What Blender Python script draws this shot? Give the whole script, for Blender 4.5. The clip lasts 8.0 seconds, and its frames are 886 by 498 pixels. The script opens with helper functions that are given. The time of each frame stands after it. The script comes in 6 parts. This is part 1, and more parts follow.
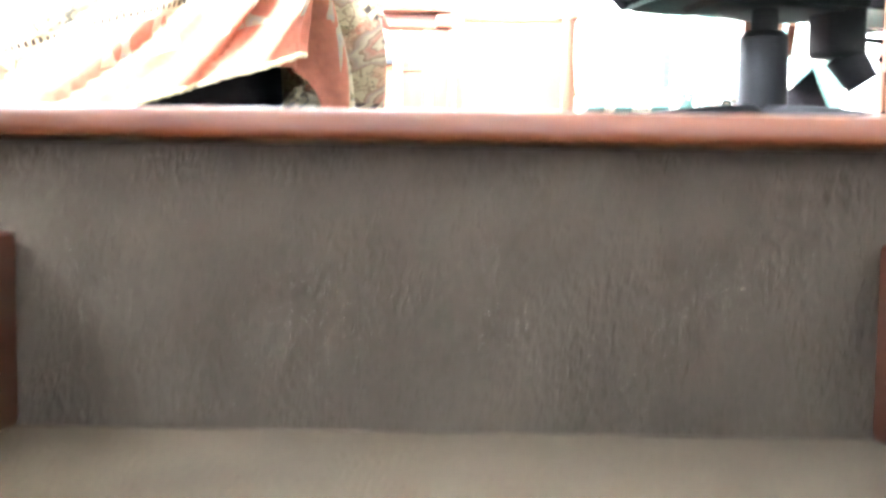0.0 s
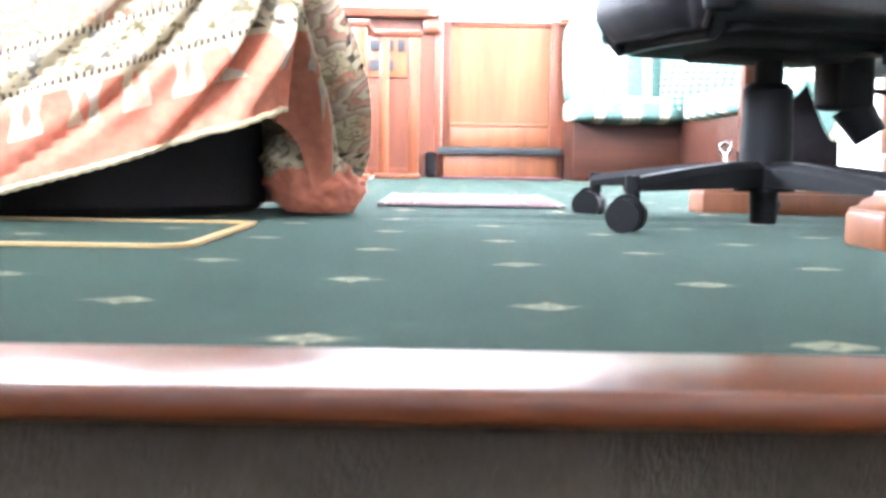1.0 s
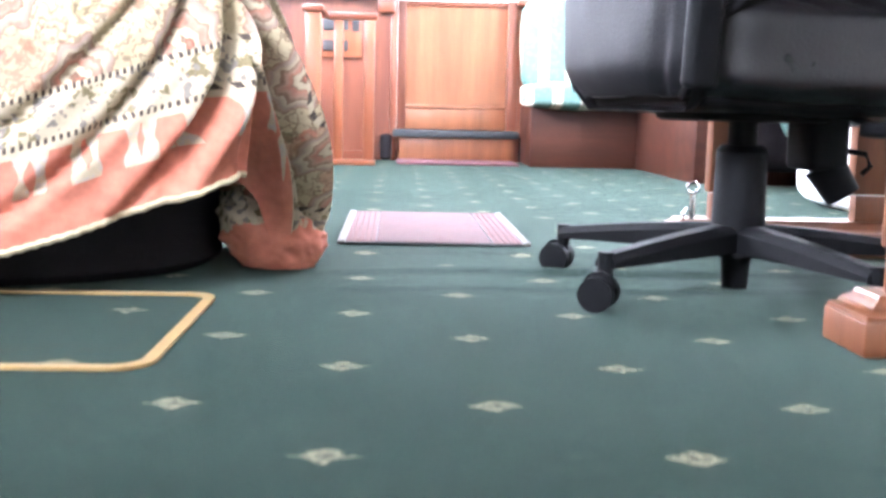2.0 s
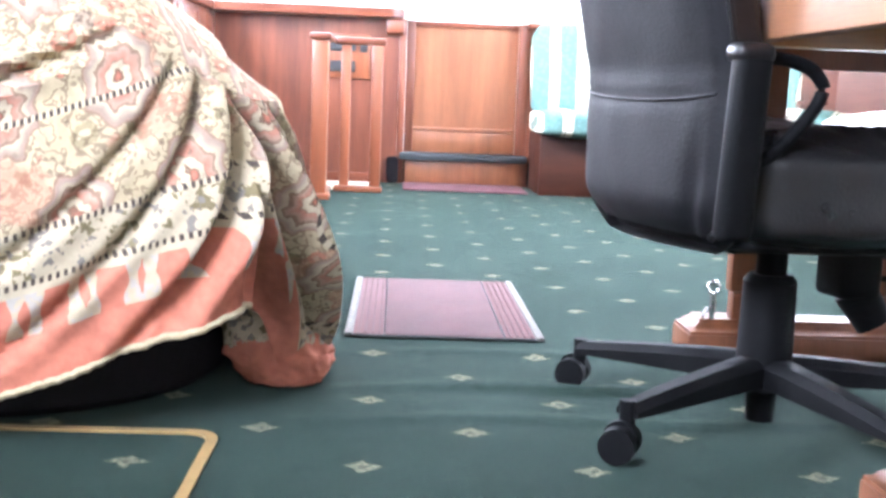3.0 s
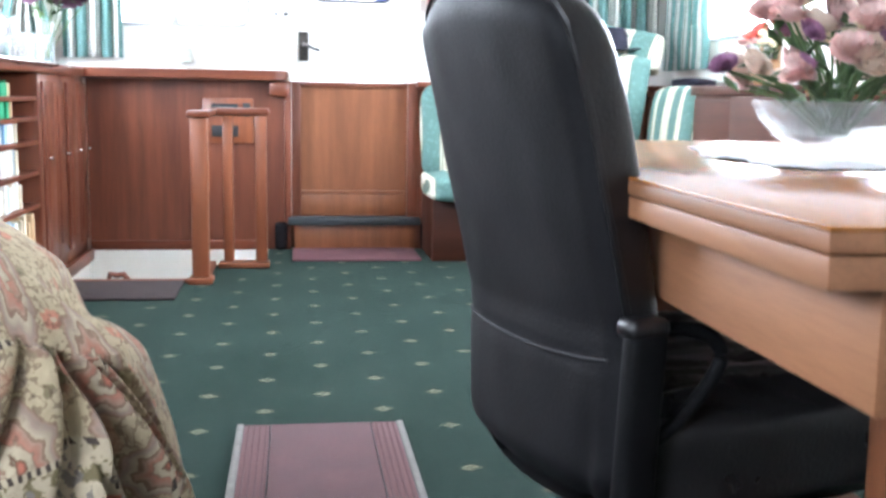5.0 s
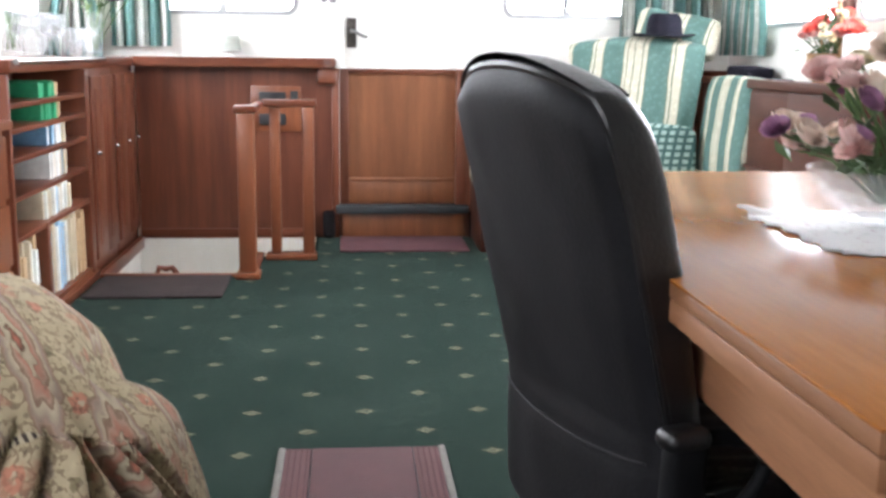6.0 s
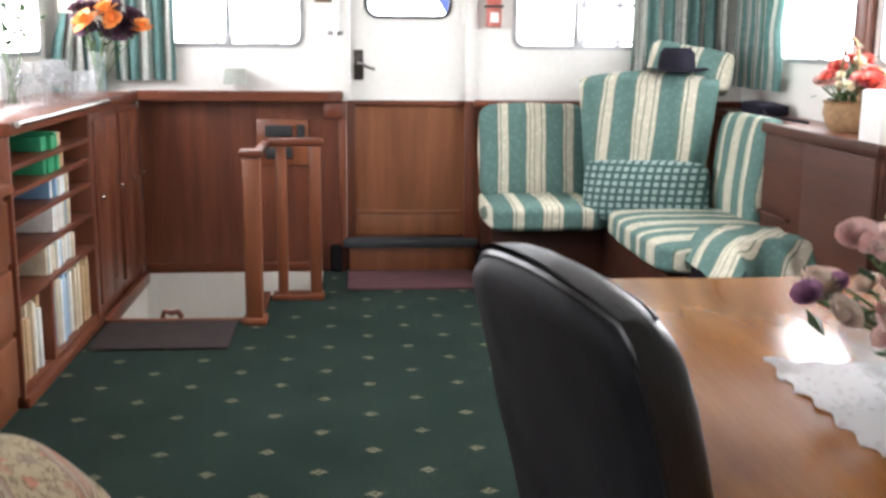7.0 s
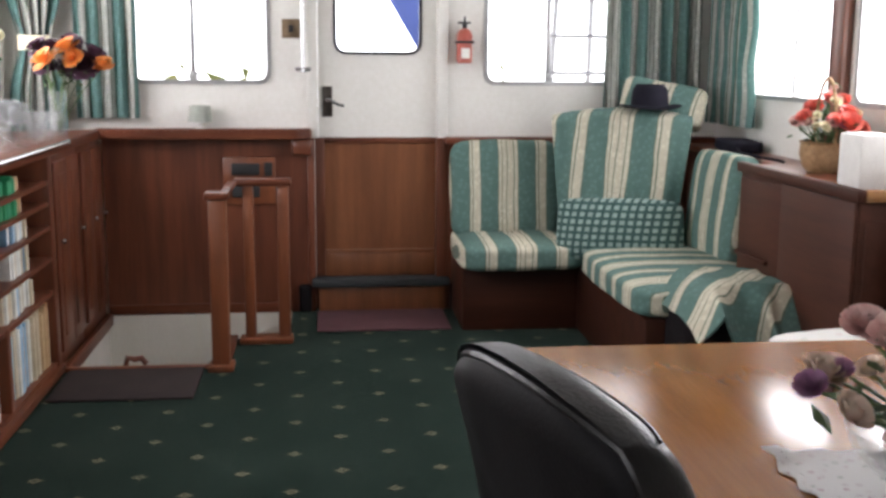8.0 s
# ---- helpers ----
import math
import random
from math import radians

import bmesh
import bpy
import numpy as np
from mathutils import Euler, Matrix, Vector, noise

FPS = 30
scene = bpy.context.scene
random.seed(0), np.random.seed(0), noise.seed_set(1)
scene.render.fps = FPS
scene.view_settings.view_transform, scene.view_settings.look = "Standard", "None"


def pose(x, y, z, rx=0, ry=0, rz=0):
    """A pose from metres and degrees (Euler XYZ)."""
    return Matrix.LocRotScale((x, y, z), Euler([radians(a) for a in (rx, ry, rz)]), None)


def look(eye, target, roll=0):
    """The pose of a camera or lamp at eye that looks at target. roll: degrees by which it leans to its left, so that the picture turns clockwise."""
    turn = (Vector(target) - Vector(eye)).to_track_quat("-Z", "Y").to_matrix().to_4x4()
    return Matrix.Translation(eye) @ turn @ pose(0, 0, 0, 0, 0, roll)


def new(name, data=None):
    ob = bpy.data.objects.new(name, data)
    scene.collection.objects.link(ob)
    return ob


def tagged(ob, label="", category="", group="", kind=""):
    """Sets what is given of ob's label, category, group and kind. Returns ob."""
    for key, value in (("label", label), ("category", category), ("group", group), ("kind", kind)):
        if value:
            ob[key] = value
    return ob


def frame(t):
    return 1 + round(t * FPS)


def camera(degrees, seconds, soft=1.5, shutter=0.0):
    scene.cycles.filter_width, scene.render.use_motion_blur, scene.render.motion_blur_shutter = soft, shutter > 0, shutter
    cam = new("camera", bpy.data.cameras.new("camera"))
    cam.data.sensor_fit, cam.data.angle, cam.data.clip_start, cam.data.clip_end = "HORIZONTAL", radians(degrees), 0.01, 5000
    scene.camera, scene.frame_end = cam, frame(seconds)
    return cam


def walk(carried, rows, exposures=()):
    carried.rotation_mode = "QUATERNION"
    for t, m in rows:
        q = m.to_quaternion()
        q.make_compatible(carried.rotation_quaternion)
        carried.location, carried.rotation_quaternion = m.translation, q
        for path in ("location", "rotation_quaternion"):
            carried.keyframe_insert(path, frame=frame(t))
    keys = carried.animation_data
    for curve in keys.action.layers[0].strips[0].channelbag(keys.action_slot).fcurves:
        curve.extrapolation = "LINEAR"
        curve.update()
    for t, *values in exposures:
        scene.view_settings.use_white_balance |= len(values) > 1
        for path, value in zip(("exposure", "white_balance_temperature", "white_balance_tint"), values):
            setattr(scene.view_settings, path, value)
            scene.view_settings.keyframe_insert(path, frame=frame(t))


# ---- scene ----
cam = camera(45.1, 8.0, 3.0, 0.5)
PATH = [
    (0, (-0.013, 0.057, -0.012), (-0.037, 2.051, -0.157), 0.8),
    (0.2, (-0.005, 0.076, 0.022), (-0.035, 2.07, -0.128), 1.3),
    (0.5, (-0.004, 0.125, 0.058), (-0.042, 2.116, -0.119), 2.0),
    (0.8, (-0.023, 0.137, 0.09), (-0.051, 2.13, -0.08), 1.0),
    (1, (-0.019, 0.161, 0.11), (-0.017, 2.154, -0.059), 0.9),
    (1.2, (-0.015, 0.17, 0.134), (0.005, 2.163, -0.03), 0.6),
    (2.3, (-0.053, 0.286, 0.378), (0.054, 2.263, 0.098), 1.6),
    (2.5, (-0.047, 0.316, 0.435), (0.032, 2.296, 0.161), 2.2),
    (3, (-0.067, 0.35, 0.511), (0.025, 2.327, 0.223), 2.3),
    (3.5, (-0.091, 0.414, 0.599), (0.029, 2.392, 0.326), 1.1),
    (4, (-0.076, 0.447, 0.72), (0.129, 2.407, 0.383), 1.1),
    (4.5, (-0.056, 0.508, 0.773), (0.24, 2.456, 0.432), 0.4),
    (5, (-0.018, 0.556, 0.844), (0.257, 2.516, 0.56), 0.9),
    (6.3, (0.015, 0.656, 1.068), (0.179, 2.612, 0.683), 0.5),
    (6.5, (0.014, 0.677, 1.122), (0.225, 2.627, 0.733), 1.0),
    (7, (0.012, 0.749, 1.239), (0.175, 2.704, 0.851), 0.5),
    (7.5, (0.012, 0.839, 1.296), (0.214, 2.795, 0.931), 0.2),
    (8, (0.01, 0.87, 1.306), (0.231, 2.827, 0.959), 0.4),
]
EXPOSURE = [
    (0, 5.5, 5900, 12), (0.5, 4.8, 5800, 12), (1.0, 4.2, 5700, 13), (2.5, 3.55, 5650, 20), (3.5, 3.02, 5450, 14), (4.5, 2.34, 5600, 12),
    (5.0, 1.97, 5700, 11), (6.5, 1.12, 6400, 15), (7.0, 0.85, 6450, 15), (8.0, 0.10, 6600, 17)]
walk(cam, [(t, look(eye, target, roll)) for t, eye, target, roll in PATH], EXPOSURE)

# ---- light ----
world = bpy.data.worlds.new("sky")
scene.world = world
world.use_nodes = True
wn = world.node_tree.nodes
sky = wn.new("ShaderNodeTexSky")
sky.sky_type = "NISHITA"
sky.sun_disc = False
sky.sun_elevation, sky.sun_rotation = radians(48), radians(20)
sky.air_density, sky.dust_density = 1.0, 4.0
wn["Background"].inputs["Strength"].default_value = 0.15
world.node_tree.links.new(sky.outputs[0], wn["Background"].inputs["Color"])

sun = new("sun", bpy.data.lights.new("sun", "SUN"))
sun.data.energy, sun.data.angle, sun.data.color = 1.2, radians(14), (1.0, 0.96, 0.9)
sun.matrix_world = look((1.5, 12, 14), (0.3, 3.5, 0.0))


def window_light(name, place, target, sx, sy, watts, spread=180):
    lamp = new(name, bpy.data.lights.new(name, "AREA"))
    lamp.data.shape, lamp.data.size, lamp.data.size_y, lamp.data.energy = "RECTANGLE", sx, sy, watts
    lamp.data.color, lamp.data.spread = (0.95, 0.98, 1.0), radians(spread)
    lamp.matrix_world = look(place, target)
    return lamp


# daylight outside the side windows
window_light("daylight_port", (-1.72, 5.6, 1.5), (3, 5.6, 1.3), 1.5, 0.95, 40)
window_light("daylight_port", (-1.72, 4.1, 1.5), (3, 4.1, 1.1), 2.0, 0.95, 46)
# added lamp at an unseen aft opening, aimed to brighten the throw's front
window_light("daylight_port", (-1.72, 0.5, 1.5), (-0.55, 2.1, 0.35), 1.7, 0.95, 5.5, 75)
window_light("daylight_starboard", (2.34, 5.57, 1.5), (-3, 5.57, 1.3), 1.5, 0.95, 40)
window_light("daylight_starboard", (2.34, 4.05, 1.5), (-3, 4.05, 1.1), 2.0, 0.95, 44)

# ---- materials ----


def nodes_of(name):
    m = bpy.data.materials.new(name)
    m.use_nodes = True
    return m, m.node_tree.nodes, m.node_tree.links, m.node_tree.nodes["Principled BSDF"]


def ramp(nt, stops, constant=False):
    r = nt.new("ShaderNodeValToRGB")
    if constant:
        r.color_ramp.interpolation = "CONSTANT"
    els = r.color_ramp.elements
    while len(els) < len(stops):
        els.new(0.5)
    for e, (p, c) in zip(els, stops):
        e.position, e.color = p, (*c, 1) if len(c) == 3 else c
    return r


def coords(nt, lk, scale=(1, 1, 1), kind="Object", turn=0):
    tc, mp = nt.new("ShaderNodeTexCoord"), nt.new("ShaderNodeMapping")
    mp.inputs["Scale"].default_value = scale
    mp.inputs["Rotation"].default_value = (0, 0, radians(turn))
    lk.new(tc.outputs[kind], mp.inputs["Vector"])
    return mp.outputs["Vector"]


def noise_tex(nt, lk, vec, scale, detail=4.0, rough=0.55):
    n = nt.new("ShaderNodeTexNoise")
    n.inputs["Scale"].default_value, n.inputs["Detail"].default_value, n.inputs["Roughness"].default_value = scale, detail, rough
    lk.new(vec, n.inputs["Vector"])
    return n.outputs["Fac"]


def mix(nt, lk, fac, a, b, mode="MIX"):
    x = nt.new("ShaderNodeMixRGB")
    x.blend_type = mode
    for i, v in enumerate((fac, a, b)):
        if isinstance(v, (int, float)):
            x.inputs[i].default_value = v
        elif isinstance(v, tuple):
            x.inputs[i].default_value = (*v, 1)
        else:
            lk.new(v, x.inputs[i])
    return x.outputs[0]


def calc(nt, lk, op, a, b=0.0):
    x = nt.new("ShaderNodeMath")
    x.operation = op
    for i, v in enumerate((a, b)):
        if isinstance(v, (int, float)):
            x.inputs[i].default_value = v
        else:
            lk.new(v, x.inputs[i])
    return x.outputs[0]


def bump(nt, lk, bsdf, height, strength, distance=0.01):
    b = nt.new("ShaderNodeBump")
    b.inputs["Strength"].default_value, b.inputs["Distance"].default_value = strength, distance
    lk.new(height, b.inputs["Height"])
    lk.new(b.outputs[0], bsdf.inputs["Normal"])


def plain(name, a, b, scale=6.0, rough=0.5, metal=0.0, relief=0.1, fine=120.0, stretch=(1, 1, 1), coat=0.0, wear=0.1, gloss=0.5):
    """A surface with broad and fine variation between two colours."""
    m, nt, lk, p = nodes_of(name)
    v = coords(nt, lk, stretch)
    broad = noise_tex(nt, lk, v, scale)
    fin = noise_tex(nt, lk, v, fine, 3.0)
    r = ramp(nt, [(0.3, a), (0.7, b)])
    lk.new(broad, r.inputs[0])
    col = mix(nt, lk, 0.25, r.outputs[0], fin, "OVERLAY")
    lk.new(col, p.inputs["Base Color"])
    rr = nt.new("ShaderNodeMapRange")
    rr.inputs["To Min"].default_value, rr.inputs["To Max"].default_value = max(0.02, rough - wear), min(1, rough + wear)
    lk.new(broad, rr.inputs["Value"])
    lk.new(rr.outputs[0], p.inputs["Roughness"])
    p.inputs["Metallic"].default_value = metal
    p.inputs["Coat Weight"].default_value = coat
    p.inputs["Specular IOR Level"].default_value = gloss
    if relief:
        bump(nt, lk, p, fin, relief, 0.004)
    return m


def wood(name, dark, light, grain="z", rough=0.35, coat=0.2):
    m, nt, lk, p = nodes_of(name)
    st = {"x": (0.6, 9, 9), "y": (9, 0.6, 9), "z": (9, 9, 0.6)}[grain]
    v = coords(nt, lk, st)
    broad = noise_tex(nt, lk, v, 1.6, 5.0, 0.6)
    v2 = coords(nt, lk, tuple(6 * s for s in st))
    fin = noise_tex(nt, lk, v2, 4.0, 4.0, 0.65)
    big = noise_tex(nt, lk, coords(nt, lk), 1.3, 2.0)
    r = ramp(nt, [(0.32, dark), (0.52, tuple((a + b) / 2 for a, b in zip(dark, light))), (0.7, light)])
    lk.new(broad, r.inputs[0])
    r2 = ramp(nt, [(0.35, (0.45, 0.45, 0.45)), (0.6, (0.55, 0.55, 0.55))])
    lk.new(fin, r2.inputs[0])
    c = mix(nt, lk, 0.7, r.outputs[0], r2.outputs[0], "OVERLAY")
    r3 = ramp(nt, [(0.3, (0.42, 0.42, 0.42)), (0.7, (0.58, 0.58, 0.58))])
    lk.new(big, r3.inputs[0])
    c = mix(nt, lk, 0.8, c, r3.outputs[0], "OVERLAY")
    lk.new(c, p.inputs["Base Color"])
    p.inputs["Roughness"].default_value = rough
    p.inputs["Coat Weight"].default_value = coat
    p.inputs["Coat Roughness"].default_value = 0.2
    bump(nt, lk, p, fin, 0.06, 0.002)
    return m


MAHOGANY = wood("mahogany", (0.088, 0.025, 0.0135), (0.195, 0.061, 0.030), "z")
MAHOGANY_X = wood("mahogany_lengthwise", (0.088, 0.025, 0.0135), (0.195, 0.061, 0.030), "x")
MAHOGANY_Y = wood("mahogany_fore_aft", (0.088, 0.025, 0.0135), (0.195, 0.061, 0.030), "y")
PANEL = wood("door_veneer", (0.165, 0.058, 0.024), (0.25, 0.092, 0.038), "z", 0.4)
RAILWOOD = wood("rail_wood", (0.15, 0.045, 0.02), (0.26, 0.085, 0.036), "z", 0.35)
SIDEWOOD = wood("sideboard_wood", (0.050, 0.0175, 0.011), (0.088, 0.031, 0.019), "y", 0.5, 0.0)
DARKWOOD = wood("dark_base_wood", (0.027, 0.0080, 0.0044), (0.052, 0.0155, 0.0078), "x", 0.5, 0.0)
OAK = wood("honey_oak", (0.29, 0.102, 0.021), (0.41, 0.162, 0.037), "y", 0.18, 0.0)
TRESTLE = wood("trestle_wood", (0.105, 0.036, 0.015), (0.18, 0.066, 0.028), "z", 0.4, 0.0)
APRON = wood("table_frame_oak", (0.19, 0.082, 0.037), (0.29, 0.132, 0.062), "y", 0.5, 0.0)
OAK_X = wood("honey_oak_across", (0.30, 0.14, 0.055), (0.44, 0.22, 0.09), "x", 0.3, 0.3)
NOSING = wood("stair_nosing", (0.055, 0.0150, 0.0048), (0.095, 0.029, 0.0095), "x", 0.28, 0.0)
for varnish in (MAHOGANY_Y, MAHOGANY_X):
    varnish.node_tree.nodes["Principled BSDF"].inputs["Specular IOR Level"].default_value = 0.3
    varnish.node_tree.nodes["Principled BSDF"].inputs["Coat Weight"].default_value = 0.0
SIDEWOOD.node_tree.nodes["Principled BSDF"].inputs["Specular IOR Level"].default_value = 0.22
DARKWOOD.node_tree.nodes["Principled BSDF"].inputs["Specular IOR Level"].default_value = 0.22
NOSING.node_tree.nodes["Principled BSDF"].inputs["Specular IOR Level"].default_value = 0.35
OAK.node_tree.nodes["Principled BSDF"].inputs["Specular IOR Level"].default_value = 0.20
WHITE = plain("white_paint", (0.74, 0.725, 0.675), (0.80, 0.785, 0.74), 1.5, 0.42, relief=0.0, fine=40)
WHITE_WELL = plain("white_lining", (0.66, 0.64, 0.57), (0.74, 0.72, 0.66), 2.0, 0.6, stretch=(3, 3, 0.4))
CEIL = plain("ceiling_white", (0.72, 0.72, 0.70), (0.79, 0.79, 0.77), 1.2, 0.6)
RISER = plain("grey_carpet", (0.024, 0.019, 0.0145), (0.060, 0.049, 0.038), 4.0, 0.95, relief=0.4, fine=300, stretch=(1, 1, 0.6), gloss=0.04)
TREAD = plain("tan_tread", (0.048, 0.038, 0.026), (0.072, 0.058, 0.040), 9.0, 0.9, relief=0.4, fine=280, gloss=0.05)
SEAT_LEATHER = plain("creased_seat_leather", (0.008, 0.0075, 0.008), (0.015, 0.014, 0.015), 7.0, 0.30, relief=0.25, fine=190, gloss=0.46)
LEATHER = plain("black_leather", (0.006, 0.0055, 0.006), (0.012, 0.011, 0.012), 7.0, 0.34, relief=0.25, fine=190, gloss=0.42)
SHELL = plain("grey_back_leather", (0.0075, 0.0072, 0.0082), (0.013, 0.0125, 0.014), 5.0, 0.58, relief=0.2, fine=190, gloss=0.14)
PLASTIC = plain("black_plastic", (0.004, 0.004, 0.0045), (0.0075, 0.0075, 0.0082), 12.0, 0.6, relief=0.15, fine=300, gloss=0.10)
CHROME = plain("chrome", (0.62, 0.62, 0.62), (0.75, 0.75, 0.75), 20, 0.18, 1.0, 0.0)
BRASS = plain("dull_brass", (0.50, 0.33, 0.12), (0.62, 0.43, 0.18), 20, 0.35, 1.0, 0.02)
BRONZE = plain("bronze_plate", (0.20, 0.14, 0.09), (0.28, 0.20, 0.13), 20, 0.4, 0.8, 0.02)
RUBBER = plain("black_rubber", (0.012, 0.012, 0.013), (0.022, 0.022, 0.023), 20, 0.6)
ALU = plain("window_aluminium", (0.36, 0.36, 0.36), (0.5, 0.5, 0.5), 20, 0.4, 0.9, 0.0)
RED = plain("extinguisher_red", (0.40, 0.085, 0.06), (0.50, 0.125, 0.09), 12, 0.35)
PAPER = plain("paper_label", (0.72, 0.70, 0.66), (0.80, 0.78, 0.74), 20, 0.7)
MAT_PINK = plain("plum_mat", (0.058, 0.023, 0.025), (0.081, 0.033, 0.035), 8, 0.95, relief=0.6, fine=400)
MAT_PINK2 = plain("rose_mat_border", (0.082, 0.033, 0.033), (0.110, 0.046, 0.046), 8, 0.95, relief=0.5, fine=400, stretch=(1, 0.1, 1))
MAT_EDGE = plain("mat_binding", (0.105, 0.095, 0.085), (0.15, 0.14, 0.125), 30, 0.9, relief=0.4)
MAT_DARK = plain("brown_mat", (0.022, 0.014, 0.014), (0.040, 0.026, 0.025), 10, 0.95, relief=0.6, fine=350)
MAT_PURPLE = plain("purple_mat", (0.090, 0.036, 0.042), (0.13, 0.052, 0.060), 10, 0.95, relief=0.6, fine=350)
TREAD_DARK = plain("dark_step_tread", (0.020, 0.024, 0.026), (0.040, 0.046, 0.048), 10, 0.8, relief=0.5, fine=300)
STRIP = plain("ochre_hatch_strip", (0.24, 0.155, 0.058), (0.33, 0.22, 0.09), 20, 0.5)
UNDER = plain("black_upholstery", (0.008, 0.007, 0.008), (0.016, 0.013, 0.014), 10, 0.9, relief=0.4, gloss=0.1)
FELT = plain("dark_felt", (0.009, 0.009, 0.014), (0.018, 0.017, 0.025), 14, 0.9, relief=0.4, gloss=0.1)
WICKER = plain("wicker", (0.26, 0.15, 0.07), (0.42, 0.26, 0.13), 60, 0.7, relief=0.8, fine=200)
STEM = plain("stem_green", (0.05, 0.10, 0.03), (0.10, 0.17, 0.06), 30, 0.6)
LEAF = plain("leaf_green", (0.035, 0.075, 0.025), (0.08, 0.14, 0.045), 30, 0.55)
PETAL_PINK = plain("pink_petal", (0.74, 0.44, 0.41), (0.86, 0.68, 0.62), 30, 0.8)
PETAL_BLUSH = plain("blush_petal", (0.80, 0.62, 0.52), (0.88, 0.78, 0.66), 30, 0.8)
LAMP_SHADE = plain("grey_green_shade", (0.33, 0.35, 0.30), (0.42, 0.44, 0.39), 20, 0.9)
DARK_CHROME = plain("tarnished_chrome", (0.30, 0.30, 0.30), (0.42, 0.42, 0.42), 20, 0.22, 1.0, 0.0)
PETAL_RED = plain("coral_petal", (0.72, 0.12, 0.10), (0.85, 0.26, 0.20), 30, 0.6)
PETAL_ORANGE = plain("orange_petal", (0.66, 0.20, 0.045), (0.78, 0.32, 0.08), 40, 0.6)
PETAL_DARK = plain("dark_plum_petal", (0.035, 0.010, 0.025), (0.07, 0.02, 0.045), 40, 0.7)
PETAL_MAUVE = plain("mauve_petal", (0.34, 0.16, 0.30), (0.48, 0.26, 0.40), 40, 0.7)
PETAL_CREAM = plain("cream_petal", (0.80, 0.72, 0.50), (0.86, 0.80, 0.62), 40, 0.7)
BRAID = plain("cream_braid", (0.36, 0.29, 0.17), (0.48, 0.40, 0.26), 60, 0.9, relief=0.6, fine=220)
QUAY = plain("pale_quay", (0.62, 0.62, 0.60), (0.72, 0.72, 0.70), 0.3, 0.9)
DARK_BRONZE = plain("dark_bronze", (0.05, 0.043, 0.038), (0.10, 0.088, 0.078), 30, 0.35, 0.7, 0.02)
TARP = plain("blue_tarpaulin", (0.07, 0.12, 0.42), (0.12, 0.18, 0.52), 2, 0.5)
BUSH = plain("far_bush", (0.16, 0.20, 0.05), (0.34, 0.32, 0.10), 3, 0.8)
BOOK_COLOURS = [plain("book_" + n, c, tuple(min(1, x * 1.25 + 0.02) for x in c), 25, 0.6, relief=0.05) for n, c in (
    ("cream", (0.52, 0.44, 0.31)), ("blue", (0.12, 0.24, 0.36)), ("pale", (0.66, 0.66, 0.62)), ("green", (0.01, 0.24, 0.10)),
    ("tan", (0.45, 0.30, 0.16)), ("red", (0.42, 0.06, 0.05)), ("sky", (0.28, 0.46, 0.62)), ("black", (0.03, 0.03, 0.035)))]


def cut_glass_material(name, body):
    m, nt, lk, p = nodes_of(name)
    p.inputs["Base Color"].default_value = (0.45, 0.47, 0.47, 1)
    p.inputs["Roughness"].default_value = 0.08
    p.inputs["Specular IOR Level"].default_value = 0.9
    v = nt.new("ShaderNodeTexVoronoi")
    v.inputs["Scale"].default_value = 55
    lk.new(coords(nt, lk), v.inputs["Vector"])
    bump(nt, lk, p, v.outputs["Distance"], 0.8, 0.006)
    clear, both = nt.new("ShaderNodeBsdfTransparent"), nt.new("ShaderNodeMixShader")
    both.inputs[0].default_value = body
    lk.new(clear.outputs[0], both.inputs[1])
    lk.new(p.outputs[0], both.inputs[2])
    lk.new(both.outputs[0], nt["Material Output"].inputs["Surface"])
    return m


GLASS = cut_glass_material("cut_glass", 0.13)
THICK_GLASS = cut_glass_material("thick_cut_glass", 0.30)


def pane_material():
    m = bpy.data.materials.new("window_glass")
    m.use_nodes = True
    nt, lk = m.node_tree.nodes, m.node_tree.links
    nt.remove(nt["Principled BSDF"])
    clear, gloss, fre, both = (nt.new("ShaderNode" + k) for k in ("BsdfTransparent", "BsdfGlossy", "Fresnel", "MixShader"))
    gloss.inputs["Roughness"].default_value = 0.02
    fre.inputs["IOR"].default_value = 1.35
    lk.new(fre.outputs[0], both.inputs[0])
    lk.new(clear.outputs[0], both.inputs[1])
    lk.new(gloss.outputs[0], both.inputs[2])
    lk.new(both.outputs[0], nt["Material Output"].inputs["Surface"])
    return m


PANE = pane_material()


